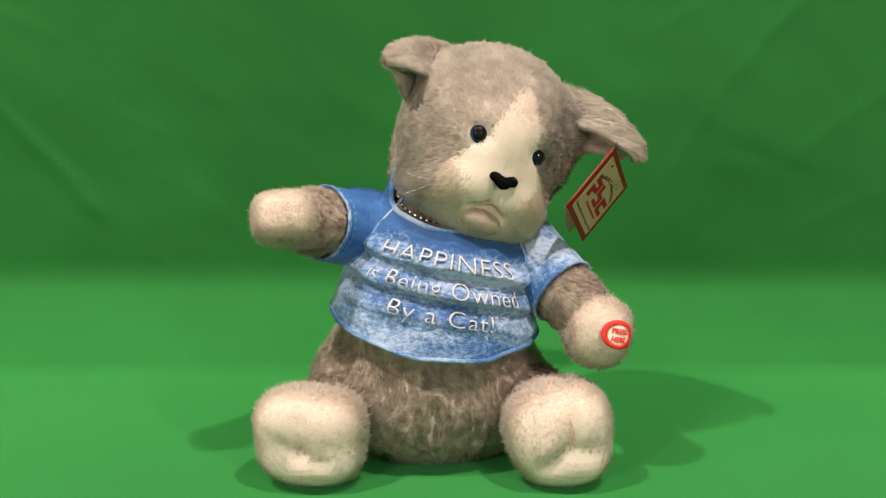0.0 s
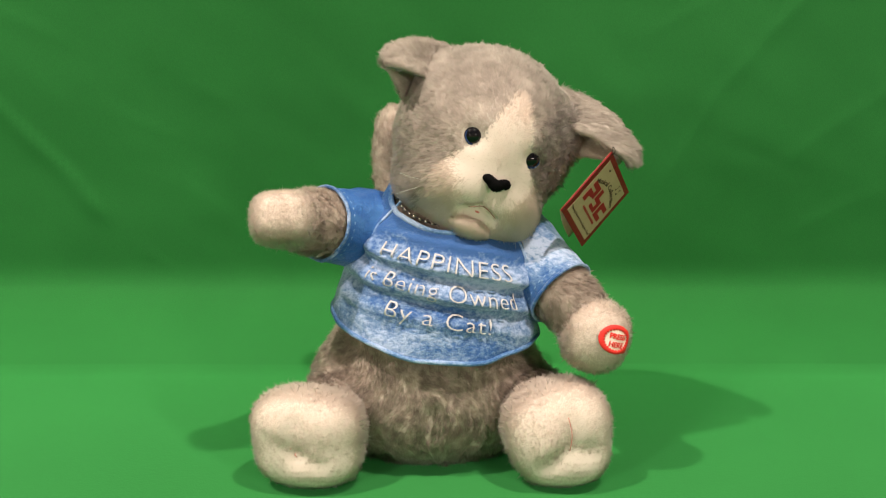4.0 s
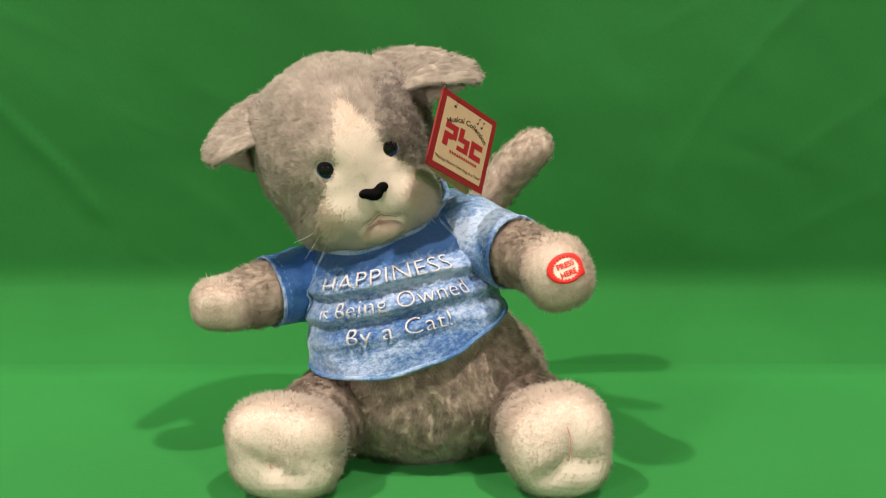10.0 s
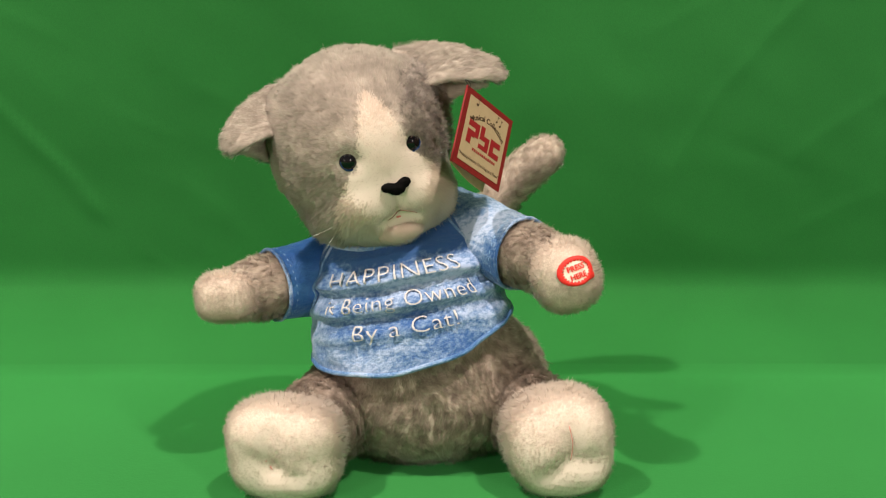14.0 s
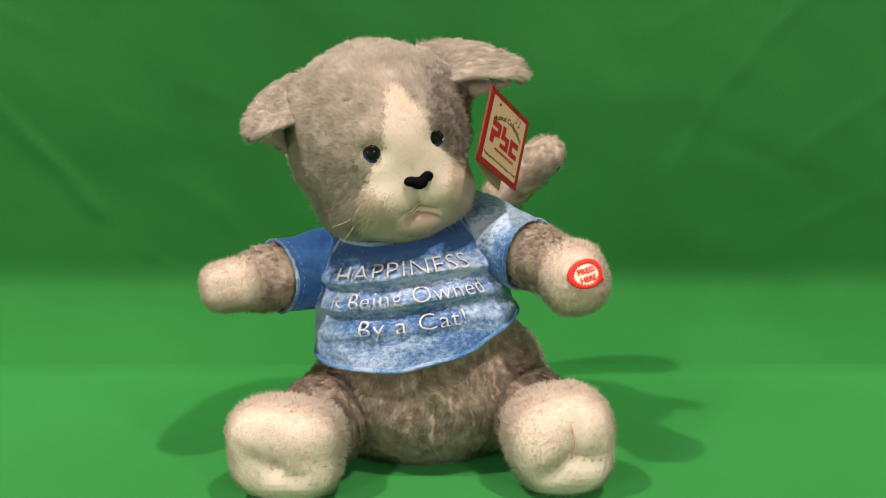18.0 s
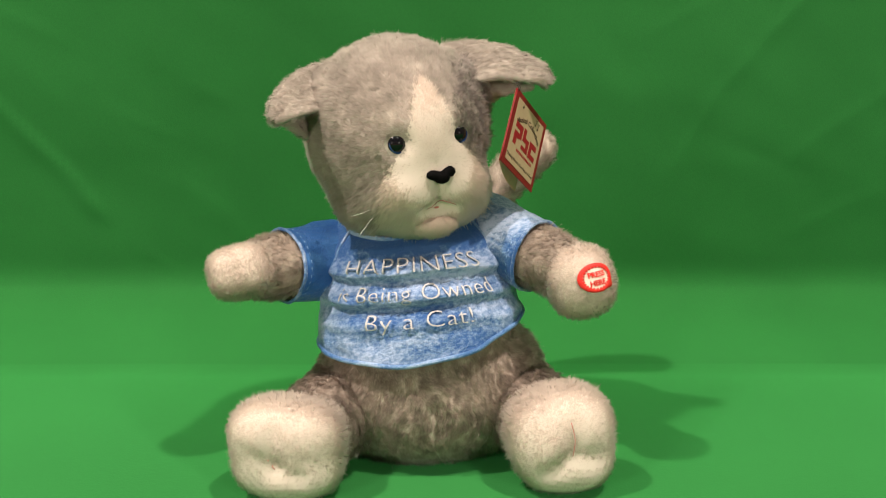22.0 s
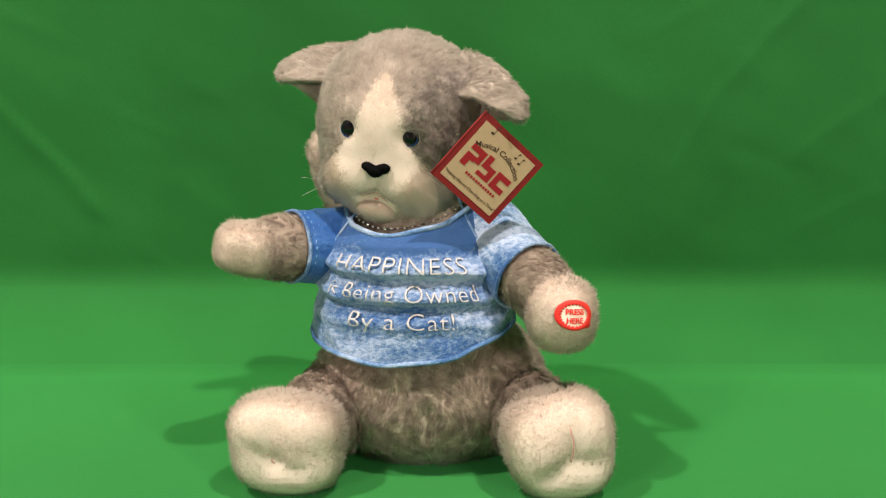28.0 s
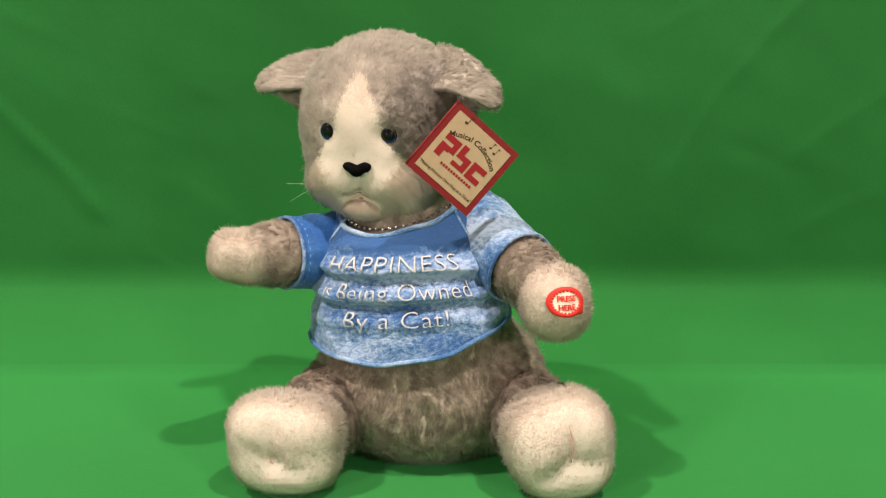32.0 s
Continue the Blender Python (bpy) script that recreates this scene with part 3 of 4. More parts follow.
def build_button(arm, skin):
    """The red ring stitched on the paw, with its two words, laid on the pile."""
    c = Vector((0.083, -0.0860, -0.044))
    nrm = Vector((0.42, -0.9, -0.02)).normalized()
    right = Vector((0, 0, 1)).cross(nrm)
    right = -right if right.x < 0 else right
    right.normalize()
    up = nrm.cross(right)
    up = -up if up.z < 0 else up
    q = skin - np.array(c)
    qa, qb, qh = q @ np.array(right), q @ np.array(up), q @ np.array(nrm)

    def lie(x, y, h):
        w = np.exp(-((qa - x) ** 2 + (qb - y) ** 2) / 0.004 ** 2) * (qh > -0.018)
        return c + right * x + up * y + nrm * (float((w * qh).sum() / w.sum()) + 0.0026 + h)
    bm = bmesh.new()
    cols = 72
    rings = []
    for k in range(cols):
        g = 2 * math.pi * k / cols
        jag = 1.0 + (0.10 if k % 3 == 0 else -0.06)
        tail = 1.0 + 0.24 * math.exp(-(((g - 5.55) / 0.20) ** 2))
        row = []
        for rad, h in ((0.0130 * tail, -0.0008), (0.0128 * tail, 0.0), (0.0112, 0.0001), (0.0094 * jag, 0.0), (0.0092 * jag, -0.0008)):
            row.append(bm.verts.new(lie(rad * math.cos(g), rad * 0.80 * math.sin(g), h)))
        rings.append(row)
    for k in range(cols):
        a, b = rings[k], rings[(k + 1) % cols]
        for j in range(4):
            bm.faces.new((a[j], a[j + 1], b[j + 1], b[j]))
    bmesh.ops.recalc_face_normals(bm, faces=bm.faces)
    part("press_ring", bm, RED_EMB, arm, "red embroidered speech-bubble ring")
    bm = bmesh.new()
    hub = bm.verts.new(lie(0, 0, -0.0004))
    rim = [bm.verts.new(lie(0.0108 * math.cos(2 * math.pi * k / 40), 0.0086 * math.sin(2 * math.pi * k / 40), -0.0004)) for k in range(40)]
    for k in range(40):
        bm.faces.new((hub, rim[k], rim[(k + 1) % 40]))
    bmesh.ops.recalc_face_normals(bm, faces=bm.faces)
    part("press_patch", bm, CREAM_FELT, arm, "cream patch inside the red ring")
    for word, dz in (("PRESS", 0.0008), ("HERE", -0.0052)):
        me = letters(word, 0.0054, 0.0001, 0.00015)
        for v in me.vertices:
            x, y, z = v.co
            v.co = lie(x * 0.92, y + dz, z - 0.0001)
        me.materials.clear()
        me.materials.append(RED_EMB)
        put("press_word", me, arm, "red stitched word")


def build_tail():
    line = ((0, 0, 0.015), (0.022, 0.05, 0.016), (0.030, 0.10, 0.017), (0.022, 0.145, 0.0185), (0.013, 0.175, 0.0190), (0.006, 0.192, 0.0180), (0.002, 0.202, 0.0145), (0.000, 0.208, 0.007))
    # it bends over to one side towards the tip
    pts = [(3.2 * max(0.0, z - 0.12) ** 2, y, z) for y, z, r in line]
    v, f = tube(pts, [r for y, z, r in line], 20)
    tri = []
    for q in f:
        for k in range(1, len(q) - 1):
            tri.append([q[0], q[k], q[k + 1]])
    v = np.array([tuple(p) for p in v])
    return plush("tail", (v, np.array(tri)), 40000, 0.0068, toward(0.2, 0, 0.6), all_one, ARM_FUR, cat, "grey plush tail that wags behind the body", seed=20, lift=0.36, width=0.00036, fray=0.04)


# ---- head ----
HX = -0.002
NX, NZ = 0.0016, 0.0238


def face_white(p):
    """White blaze up the forehead, muzzle and chin; a curly darker tuft at one temple; grey elsewhere."""
    x, y, z = p[:, 0] - HX, p[:, 1], p[:, 2]
    half = np.interp(z, (-0.038, -0.030, -0.015, 0.0, 0.012, 0.022, 0.034, 0.044, 0.052, 0.062, 0.074, 0.084, 0.090, 0.0905), (0.0, 0.028, 0.040, 0.043, 0.0435, 0.041, 0.032, 0.022, 0.0185, 0.0162, 0.0120, 0.0070, 0.0030, -0.01))
    uneven = 0.0016 * np.sin(z * 900 + 3 * np.sin(z * 2100)) + 0.0010 * np.sin(z * 3100 + x * 900)
    white = (np.abs(x - np.interp(z, (0.0, 0.025, 0.09), (0.0045, 0.0036, -0.0015))) < half + uneven) & (y < np.where(z < -0.012, -0.020, -0.026))
    tuft = (((x - 0.049) / 0.026) ** 2 + ((z - 0.068) / 0.033) ** 2 < 1.0 + 120 * uneven) & (y < 0.004)
    return np.where(white, 1, np.where(tuft, 2, 0)).astype(np.int32)


def build_head():
    lumps = [((HX, -0.014, 0.055), (0.067, 0.064, 0.066)), ((HX, -0.016, 0.036), (0.057, 0.046, 0.036)), ((HX, -0.046, 0.050), (0.026, 0.026, 0.030)),
             ((NX - 0.0210, -0.049, 0.0125), (0.0255, 0.026, 0.0200)), ((NX + 0.0210, -0.049, 0.0125), (0.0255, 0.026, 0.0200)), ((NX, -0.050, 0.024), (0.017, 0.021, 0.014)),
             ((HX, -0.020, 0.000), (0.036, 0.032, 0.020)), ((HX - 0.028, -0.022, 0.004), (0.024, 0.028, 0.019)), ((HX + 0.031, -0.028, 0.001), (0.027, 0.030, 0.0205)), ((NX + 0.001, -0.037, -0.009), (0.028, 0.026, 0.0165)), ((HX + 0.049, -0.019, 0.081), (0.023, 0.028, 0.022)), ((HX - 0.044, -0.004, 0.080), (0.022, 0.026, 0.020))]
    skin = stuffed((HX, -0.02, 0.045), lumps, 0.005, 6, cuts=[((HX - 0.0235, -0.085, 0.048), (HX - 0.0235, -0.06, 0.049), 0.009, 0.004), ((HX + 0.0235, -0.085, 0.050), (HX + 0.0235, -0.06, 0.050), 0.009, 0.004),
                                                              ((NX, -0.080, 0.018), (NX, -0.074, 0.004), 0.0040, 0.004), ((NX - 0.010, -0.066, 0.000), (NX + 0.012, -0.066, 0.000), 0.0055, 0.012)])

    global NOSE_Y, HEAD_SKIN
    HEAD_SKIN = skin[0]
    v = skin[0]
    NOSE_Y = float(v[(np.abs(v[:, 0] - NX) < 0.004) & (np.abs(v[:, 2] - NZ) < 0.004)][:, 1].min())

    def comb(p, n):
        c = np.array((HX, -0.085, 0.035))
        w = (p - c)
        w /= np.linalg.norm(w, axis=1, keepdims=True) + 1e-9
        w[:, 2] -= 0.25
        w = np.where((face_white(p) == 1)[:, None], 0.45, 0.65) * w
        curly = (face_white(p) == 2)[:, None]
        w = np.where(curly, 0.9 * np.stack([np.sin(p[:, 2] * 420 + p[:, 1] * 300), -0.2 + 0 * p[:, 0], np.cos(p[:, 0] * 480 + p[:, 2] * 160)], 1), w)
        return w - (n * w).sum(1)[:, None] * n

    def length(p):
        d = np.linalg.norm((p - np.array((HX, -0.075, 0.04))) * np.array((1, 1, 1)), axis=1)
        cheek = np.exp(-(((np.abs(p[:, 0] - HX) - 0.040) / 0.012) ** 2) - ((p[:, 2] - 0.004) / 0.02) ** 2)
        return np.interp(d, (0.0, 0.025, 0.05, 0.1), (0.0019, 0.0026, 0.0052, 0.0066)) + 0.0065 * cheek + 0.0035 * (face_white(p) == 2)

    def keep(p):
        ok = np.ones(len(p), bool)
        for ex, ez in ((HX - 0.0235, 0.0485), (HX + 0.0235, 0.0505)):
            ok &= ~((((p[:, 0] - ex) / 0.0072) ** 2 + ((p[:, 2] - ez + 0.001) / 0.0072) ** 2 < 1) & (p[:, 1] < -0.03))
        ok &= ~((((p[:, 0] - NX) / 0.0105) ** 2 + ((p[:, 2] - NZ) / 0.007) ** 2 < 1) & (p[:, 1] < -0.05))
        ok &= ~((((p[:, 0] - NX - 0.001) / 0.0110) ** 2 + ((p[:, 2] - 0.0005) / 0.0040) ** 2 < 1) & (p[:, 1] < -0.04))
        return ok
    return plush("head", skin, 270000, length, comb, face_white, [GREY_FUR, WHITE_FUR, TUFT_FUR], cat, "grey plush head with a white blaze and muzzle", seed=30, keep=keep, lift=lambda p: np.where(face_white(p) == 1, 0.12, 0.30), clump=lambda p: np.where(face_white(p) == 1, np.interp(np.hypot(p[:, 0] - NX, p[:, 2] - 0.03), (0.030, 0.046), (0.02, 0.10)), 0.20), width=0.00045, curl=0.20, fray=0.012, tuft=34)


def build_eye(head, x, z, y):
    u, f = BALLS[4]
    v = u * 0.0076 + np.array((x, y, z))
    eye = put("eye", mesh_of("eye", v, f, EYE_BLACK), head, "glossy black toy eye")
    arc = np.linspace(math.pi * 0.93, math.pi * 2.07, 30)
    ring = [(x + 0.0063 * math.cos(g), y - 0.0045, z + 0.0063 * math.sin(g)) for g in arc]
    tube_part("iris", ring, [0.0002 + 0.0007 * math.sin(math.pi * k / 29) for k in range(30)], EYE_BLUE, eye, "dark blue iris rim", 8)
    return eye


def build_nose(head, skin_y):
    """A stitched black nose: two lobes above, one point below."""
    dy = skin_y - 0.0012
    v, f = stuffed((NX, dy, NZ), [((NX - 0.0066, dy + 0.0012, NZ + 0.0012), (0.0046, 0.0032, 0.0032)), ((NX + 0.0066, dy + 0.0012, NZ + 0.0022), (0.0046, 0.0032, 0.0034)), ((NX, dy, NZ - 0.0010), (0.0058, 0.0036, 0.0046))], 0.0009, 4, 0.03, cuts=[((NX, dy - 0.01, NZ + 0.0085), (NX, dy, NZ + 0.0045), 0.0030, 0.0009)])
    return plush("nose", (v, f), 2600, 0.0014, toward(0, 0, -0.6), all_one, BLACK_EMB, head, "black embroidered nose", seed=33, width=0.00035)


def build_jaw(head):
    v, f = stuffed((0, -0.044, -0.009), [((0, -0.0430, -0.0090), (0.0175, 0.0105, 0.0078)), ((0, -0.034, -0.011), (0.010, 0.012, 0.007))], 0.003, 4, 0.08)
    return plush("jaw", (v, f), 18000, 0.0042, toward(0, -0.2, -0.5), all_one, WHITE_FUR, head, "white plush lower lip that opens and shuts", seed=35, lift=0.12, width=0.00048, clump=0.03, fray=0.015)


def build_mouth(head, skin):
    """A pink lining in the gap over the chin, and stitched lines that fall away from under the nose."""
    u, f = BALLS[4]
    v = u * np.array((0.0135, 0.010, 0.0044)) + np.array((NX + 0.001, -0.0570, -0.0005))
    put("mouth_lining", mesh_of("mouth_lining", v, f, PINK_FELT), head, "pink felt mouth lining")

    def lay(x, z):
        near = (np.abs(skin[:, 0] - x) < 0.0025) & (np.abs(skin[:, 2] - z) < 0.0025) & (skin[:, 1] < -0.03)
        return (x, float(skin[near][:, 1].min()) - 0.0018, z)
    for side in (-1, 1):
        tube_part("mouth_line", [lay(NX + 0.001 + side * 0.0110 * k, 0.0052 - 0.0046 * k ** 1.3) for k in np.linspace(0, 1, 8)], [0.00045 - 0.0002 * k for k in np.linspace(0, 1, 8)], LIP_BROWN, head, "thin pinkish-brown mouth stitch", 6)


def leaf(path, half, droop, cup, thick=0.0045):
    """A thick leaf along a path, as wide as half on either side, hollowed by cup."""
    verts, faces = [], []
    rings = 16
    for i, p in enumerate(path):
        a, b = Vector(path[max(i - 1, 0)]), Vector(path[min(i + 1, len(path) - 1)])
        d = (b - a).normalized()
        wide = (droop - d * droop.dot(d)).normalized()
        out = d.cross(wide)
        for k in range(rings):
            g = 2 * math.pi * k / rings
            verts.append(Vector(p) + wide * (math.cos(g) * half[i]) + out * (math.sin(g) * thick + cup * (math.cos(g) ** 2) * half[i]))
    for i in range(len(path) - 1):
        for k in range(rings):
            m = (k + 1) % rings
            q = [i * rings + k, i * rings + m, (i + 1) * rings + m, (i + 1) * rings + k]
            faces += [[q[0], q[1], q[2]], [q[0], q[2], q[3]]]
    for i, flip in ((0, 1), (len(path) - 1, 0)):
        ring = [i * rings + k for k in range(rings)]
        ring = ring[::-1] if flip else ring
        for k in range(1, rings - 1):
            faces.append([ring[0], ring[k], ring[k + 1]])
    v, f = np.array([tuple(p) for p in verts]), np.array(faces)
    n = normals_of(v, f)
    if ((v - v.mean(0)) * n).sum() < 0:
        f = f[:, ::-1].copy()
    return v, f


def build_ear(head, side):
    """A floppy ear: an upper flap that folds over like a visor, and the leaf under it that runs down to the head."""
    if side < 0:
        flap = leaf([(-0.036, 0.000, 0.084), (-0.056, -0.008, 0.086), (-0.071, -0.019, 0.085), (-0.085, -0.029, 0.081), (-0.094, -0.036, 0.076), (-0.100, -0.038, 0.071)], [0.024, 0.0205, 0.0165, 0.0130, 0.0095, 0.005], Vector((0.15, -0.55, -0.85)).normalized(), 0.30)
        under = leaf([(-0.040, 0.012, 0.066), (-0.058, 0.003, 0.068), (-0.072, -0.008, 0.071), (-0.086, -0.020, 0.073), (-0.096, -0.029, 0.072)], [0.030, 0.026, 0.020, 0.012, 0.004], Vector((0.35, 0.1, -0.9)).normalized(), 0.15)
    else:
        flap = leaf([(0.036, -0.008, 0.097), (0.054, -0.020, 0.100), (0.069, -0.033, 0.099), (0.082, -0.042, 0.094), (0.092, -0.048, 0.090), (0.098, -0.051, 0.083)], [0.022, 0.0190, 0.0150, 0.0120, 0.0095, 0.005], Vector((-0.25, -0.55, -0.8)).normalized(), -0.30)
        under = leaf([(0.044, -0.002, 0.080), (0.060, -0.012, 0.086), (0.070, -0.024, 0.089), (0.081, -0.034, 0.088), (0.090, -0.041, 0.084)], [0.020, 0.018, 0.014, 0.010, 0.005], Vector((-0.2, 0.1, -0.95)).normalized(), -0.15)
    v = np.concatenate([flap[0], under[0]])
    if side > 0:
        v = v + np.array((0.000, -0.018, -0.004))
    f = np.concatenate([flap[1], under[1] + len(flap[0])])
    way = v[len(flap[0]) - 1] - v[0]
    way = way / np.linalg.norm(way)
    return plush("ear", (v, f), 36000, 0.0055, toward(*(0.8 * way)), all_one, EAR_FUR, head, "floppy pale grey plush ear", seed=40 + side, lift=0.36, width=0.00036, curl=0.28, fray=0.05, clump=0.25, tuft=30)


def build_whiskers(head):
    for a, b, c in (((-0.040, -0.060, 0.006), (-0.070, -0.070, -0.002), (-0.096, -0.066, 0.010)), ((-0.040, -0.058, 0.002), (-0.066, -0.072, -0.014), (-0.084, -0.074, -0.036))):
        a, b, c = Vector(a), Vector(b), Vector(c)
        pts = [a * (1 - s) ** 2 + b * 2 * s * (1 - s) + c * s * s for s in np.linspace(0, 1, 14)]
        tube_part("whisker", pts[:6], 0.00007, NYLON, head, "clear nylon whisker", 6)


# ---- the shirt ----
def shirt_at(theta, z):
    """A point of the shirt's front and back: theta runs round from the middle of the chest."""
    a = np.interp(z, (0.050, 0.075, 0.10, 0.125, 0.138, 0.152, 0.168, 0.188), (0.0830, 0.0815, 0.0775, 0.0735, 0.0700, 0.0640, 0.0575, 0.0500))
    b = np.interp(z, (0.050, 0.075, 0.10, 0.125, 0.138, 0.152, 0.168, 0.188), (0.0875, 0.0840, 0.0805, 0.0785, 0.0705, 0.0555, 0.0435, 0.0365))
    front = max(0.0, math.cos(theta)) ** 0.5
    # three soft rolls, each steep below and sloping back above
    u = ((z - 0.0940) / 0.0205 + 0.16 * noise.noise(Vector((theta * 1.7, 0.3, 4.0))) + 0.06 * math.sin(theta * 2.2)) % 1.0
    roll = 0.5 - 0.5 * math.cos(math.pi * u / 0.34) if u < 0.34 else 0.5 + 0.5 * math.cos(math.pi * (u - 0.34) / 0.66)
    folds = 0.0074 * (roll - 0.5) * math.exp(-(((z - 0.106) / 0.026) ** 4)) * front * (1 + 0.4 * noise.noise(Vector((theta * 2.5, z * 30, 9.0))))
    wrinkle = 0.0022 * noise.noise(Vector((theta * 2.2, z * 45, 2.0))) + 0.0011 * noise.noise(Vector((theta * 6, z * 90, 7.0)))
    off = folds + wrinkle * (0.6 + 0.4 * front)
    ahead = float(np.interp(z, (0.05, 0.13, 0.188), (0.036, 0.028, 0.008)))
    return Vector(((a + off) * math.sin(theta), -ahead - (b - ahead + off) * math.cos(theta), z))


def hemline(g):
    """The lower edge hangs deepest over the belly."""
    return 0.0525 + 0.017 * (1 - math.cos(g)) + 0.012 * max(0.0, math.sin(g)) ** 1.5


def neckline(g):
    """The shirt's upper edge dips at the throat."""
    return 0.187 - (0.041 - 0.009 * math.sin(g)) * max(0.0, math.cos(g)) ** 0.85


def build_shirt():
    shirt = tagged(new("t_shirt"), "light blue crushed-velour shirt with silver lettering, worn by the plush cat", "shirt")
    cols, rows = 128, 96
    verts, faces = [], []
    for j in range(rows + 1):
        for i in range(cols):
            g = 2 * math.pi * i / cols
            verts.append(GARMENT @ shirt_at(g, hemline(g) + (neckline(g) - hemline(g)) * j / rows))
    for j in range(rows):
        for i in range(cols):
            k = (i + 1) % cols
            faces.append([j * cols + i, j * cols + k, (j + 1) * cols + k, (j + 1) * cols + i])
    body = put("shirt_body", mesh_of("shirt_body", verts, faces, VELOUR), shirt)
    s = body.modifiers.new("thickness", "SOLIDIFY")
    s.thickness, s.offset = 0.0014, -1
    for name, z, rad, label in (("hem", 0.0505, 0.0018, "rolled and stitched hem"), ("collar", 0.187, 0.0022, "rolled round neckline")):
        ring = [GARMENT @ (shirt_at(g, neckline(g) if name == "collar" else hemline(g)) + Vector((0, 0, 0.0008 * math.sin(g * 9)))) for g in np.linspace(0, 2 * math.pi, 120, endpoint=False)]
        tube_part(name, ring, rad, VELOUR_TRIM, shirt, label, 10, True)
    for side in (-1, 1):
        # raglan seam from the neckline to under the arm
        seam = [GARMENT @ shirt_at(side * (0.66 + 0.50 * q), 0.179 - 0.071 * q) for q in np.linspace(0, 1, 24)]
        tube_part("seam", seam, 0.0011, VELOUR_TRIM, shirt, "raised raglan seam", 6)
    for line, size, z, width, aside in (("HAPPINESS", 0.0160, 0.1258, 0.103, 0.0000), ("is Being Owned", 0.0165, 0.1055, 0.118, 0.0010), ("By a Cat!", 0.0165, 0.0850, 0.074, 0.0035)):
        me = letters(line, size, 0.0004, -0.00030, 1.05)
        fine = bmesh.new()
        fine.from_mesh(me)
        bmesh.ops.triangulate(fine, faces=fine.faces)
        for _ in range(3):
            bmesh.ops.subdivide_edges(fine, edges=[e for e in fine.edges if e.calc_length() > 0.0022], cuts=1)
            bmesh.ops.triangulate(fine, faces=fine.faces)
        fine.to_mesh(me)
        fine.free()
        xs = [v.co.x for v in me.vertices]
        k = width / (max(xs) - min(xs))
        for v in me.vertices:
            x, y, h = v.co
            th = (x * k + aside) / 0.0745
            zz = z + y - 0.0058
            p = shirt_at(th, zz)
            nrm = (Vector((math.sin(th), -math.cos(th), 0)))
            v.co = GARMENT @ (p + nrm * (h + 0.0017))
        me.materials.clear()
        me.materials.append(THREAD)
        put("lettering", me, shirt, "silver-white embroidered line of words")
    return shirt


def build_sleeve(shirt, side):
    tip = Vector((-0.072, -0.062, -0.004)) if side < 0 else Vector((0.073, -0.066, -0.043))
    way = tip.normalized()
    up = (Vector((0, 0, 1)) - way * way.z).normalized()
    out = way.cross(up)
    cols, rows = 64, 40
    length = tip.length * 0.62
    verts, faces = [], []
    for j in range(rows + 1):
        q = j / rows
        rad = 0.0350 - 0.0070 * q
        for i in range(cols):
            g = 2 * math.pi * i / cols
            wr = 0.0028 * noise.noise(Vector((math.cos(g) * 2, math.sin(g) * 2 + side * 5, q * 3.5))) + 0.0012 * noise.noise(Vector((math.cos(g) * 6, math.sin(g) * 6, q * 8)))
            r = rad + wr * (1 - 0.5 * q)
            verts.append(way * (-0.014 + (length + 0.014) * q) + (up * math.cos(g) + out * math.sin(g)) * r)
    for j in range(rows):
        for i in range(cols):
            k = (i + 1) % cols
            faces.append([j * cols + i, j * cols + k, (j + 1) * cols + k, (j + 1) * cols + i])
    sleeve = put("sleeve", mesh_of("sleeve", verts, faces, VELOUR_SHADED if side < 0 else VELOUR_SLEEVE), shirt, "short raglan sleeve")
    s = sleeve.modifiers.new("thickness", "SOLIDIFY")
    s.thickness, s.offset = 0.0014, -1
    ring = [verts[rows * cols + i] for i in range(cols)]
    tube_part("cuff", ring, 0.0014, VELOUR, sleeve, "rolled sleeve edge with a dotted stitch", 8, True)
    dv, df = [], []
    for i in range(0, cols, 2):
        a, b = verts[(rows - 3) * cols + i], verts[(rows - 3) * cols + (i + 1) % cols]
        tv, tf = tube([a.lerp(b, 0.1), a.lerp(b, 0.9)], 0.0003, 5)
        df += [[k + len(dv) for k in q] for q in tf]
        dv += tv
    put("cuff_stitch", mesh_of("cuff_stitch", dv, df, STITCH), sleeve, "pale dashed stitches")
    return sleeve


def build_necklace():
    """A thin chain of little silver beads that lies at the neckline."""
    lace = tagged(new("bead_necklace"), "thin dark chain with small silver beads round the neck", "necklace")
    pts = []
    for k in range(72):
        g = 2 * math.pi * k / 72
        rim = shirt_at(g, neckline(g) + 0.004)
        pts.append(GARMENT @ Vector((rim.x * 0.95, rim.y * 0.95, rim.z)))
    tube_part("cord", pts, 0.0008, CORD, lace, "thin black cord", 6, True)
    u, f = BALLS[2]
    bead = mesh_of("bead", u * 0.0015, f, STEEL)
    for k in range(72):
        ob = put("bead", bead, lace)
        ob.location = pts[k]
    return lace


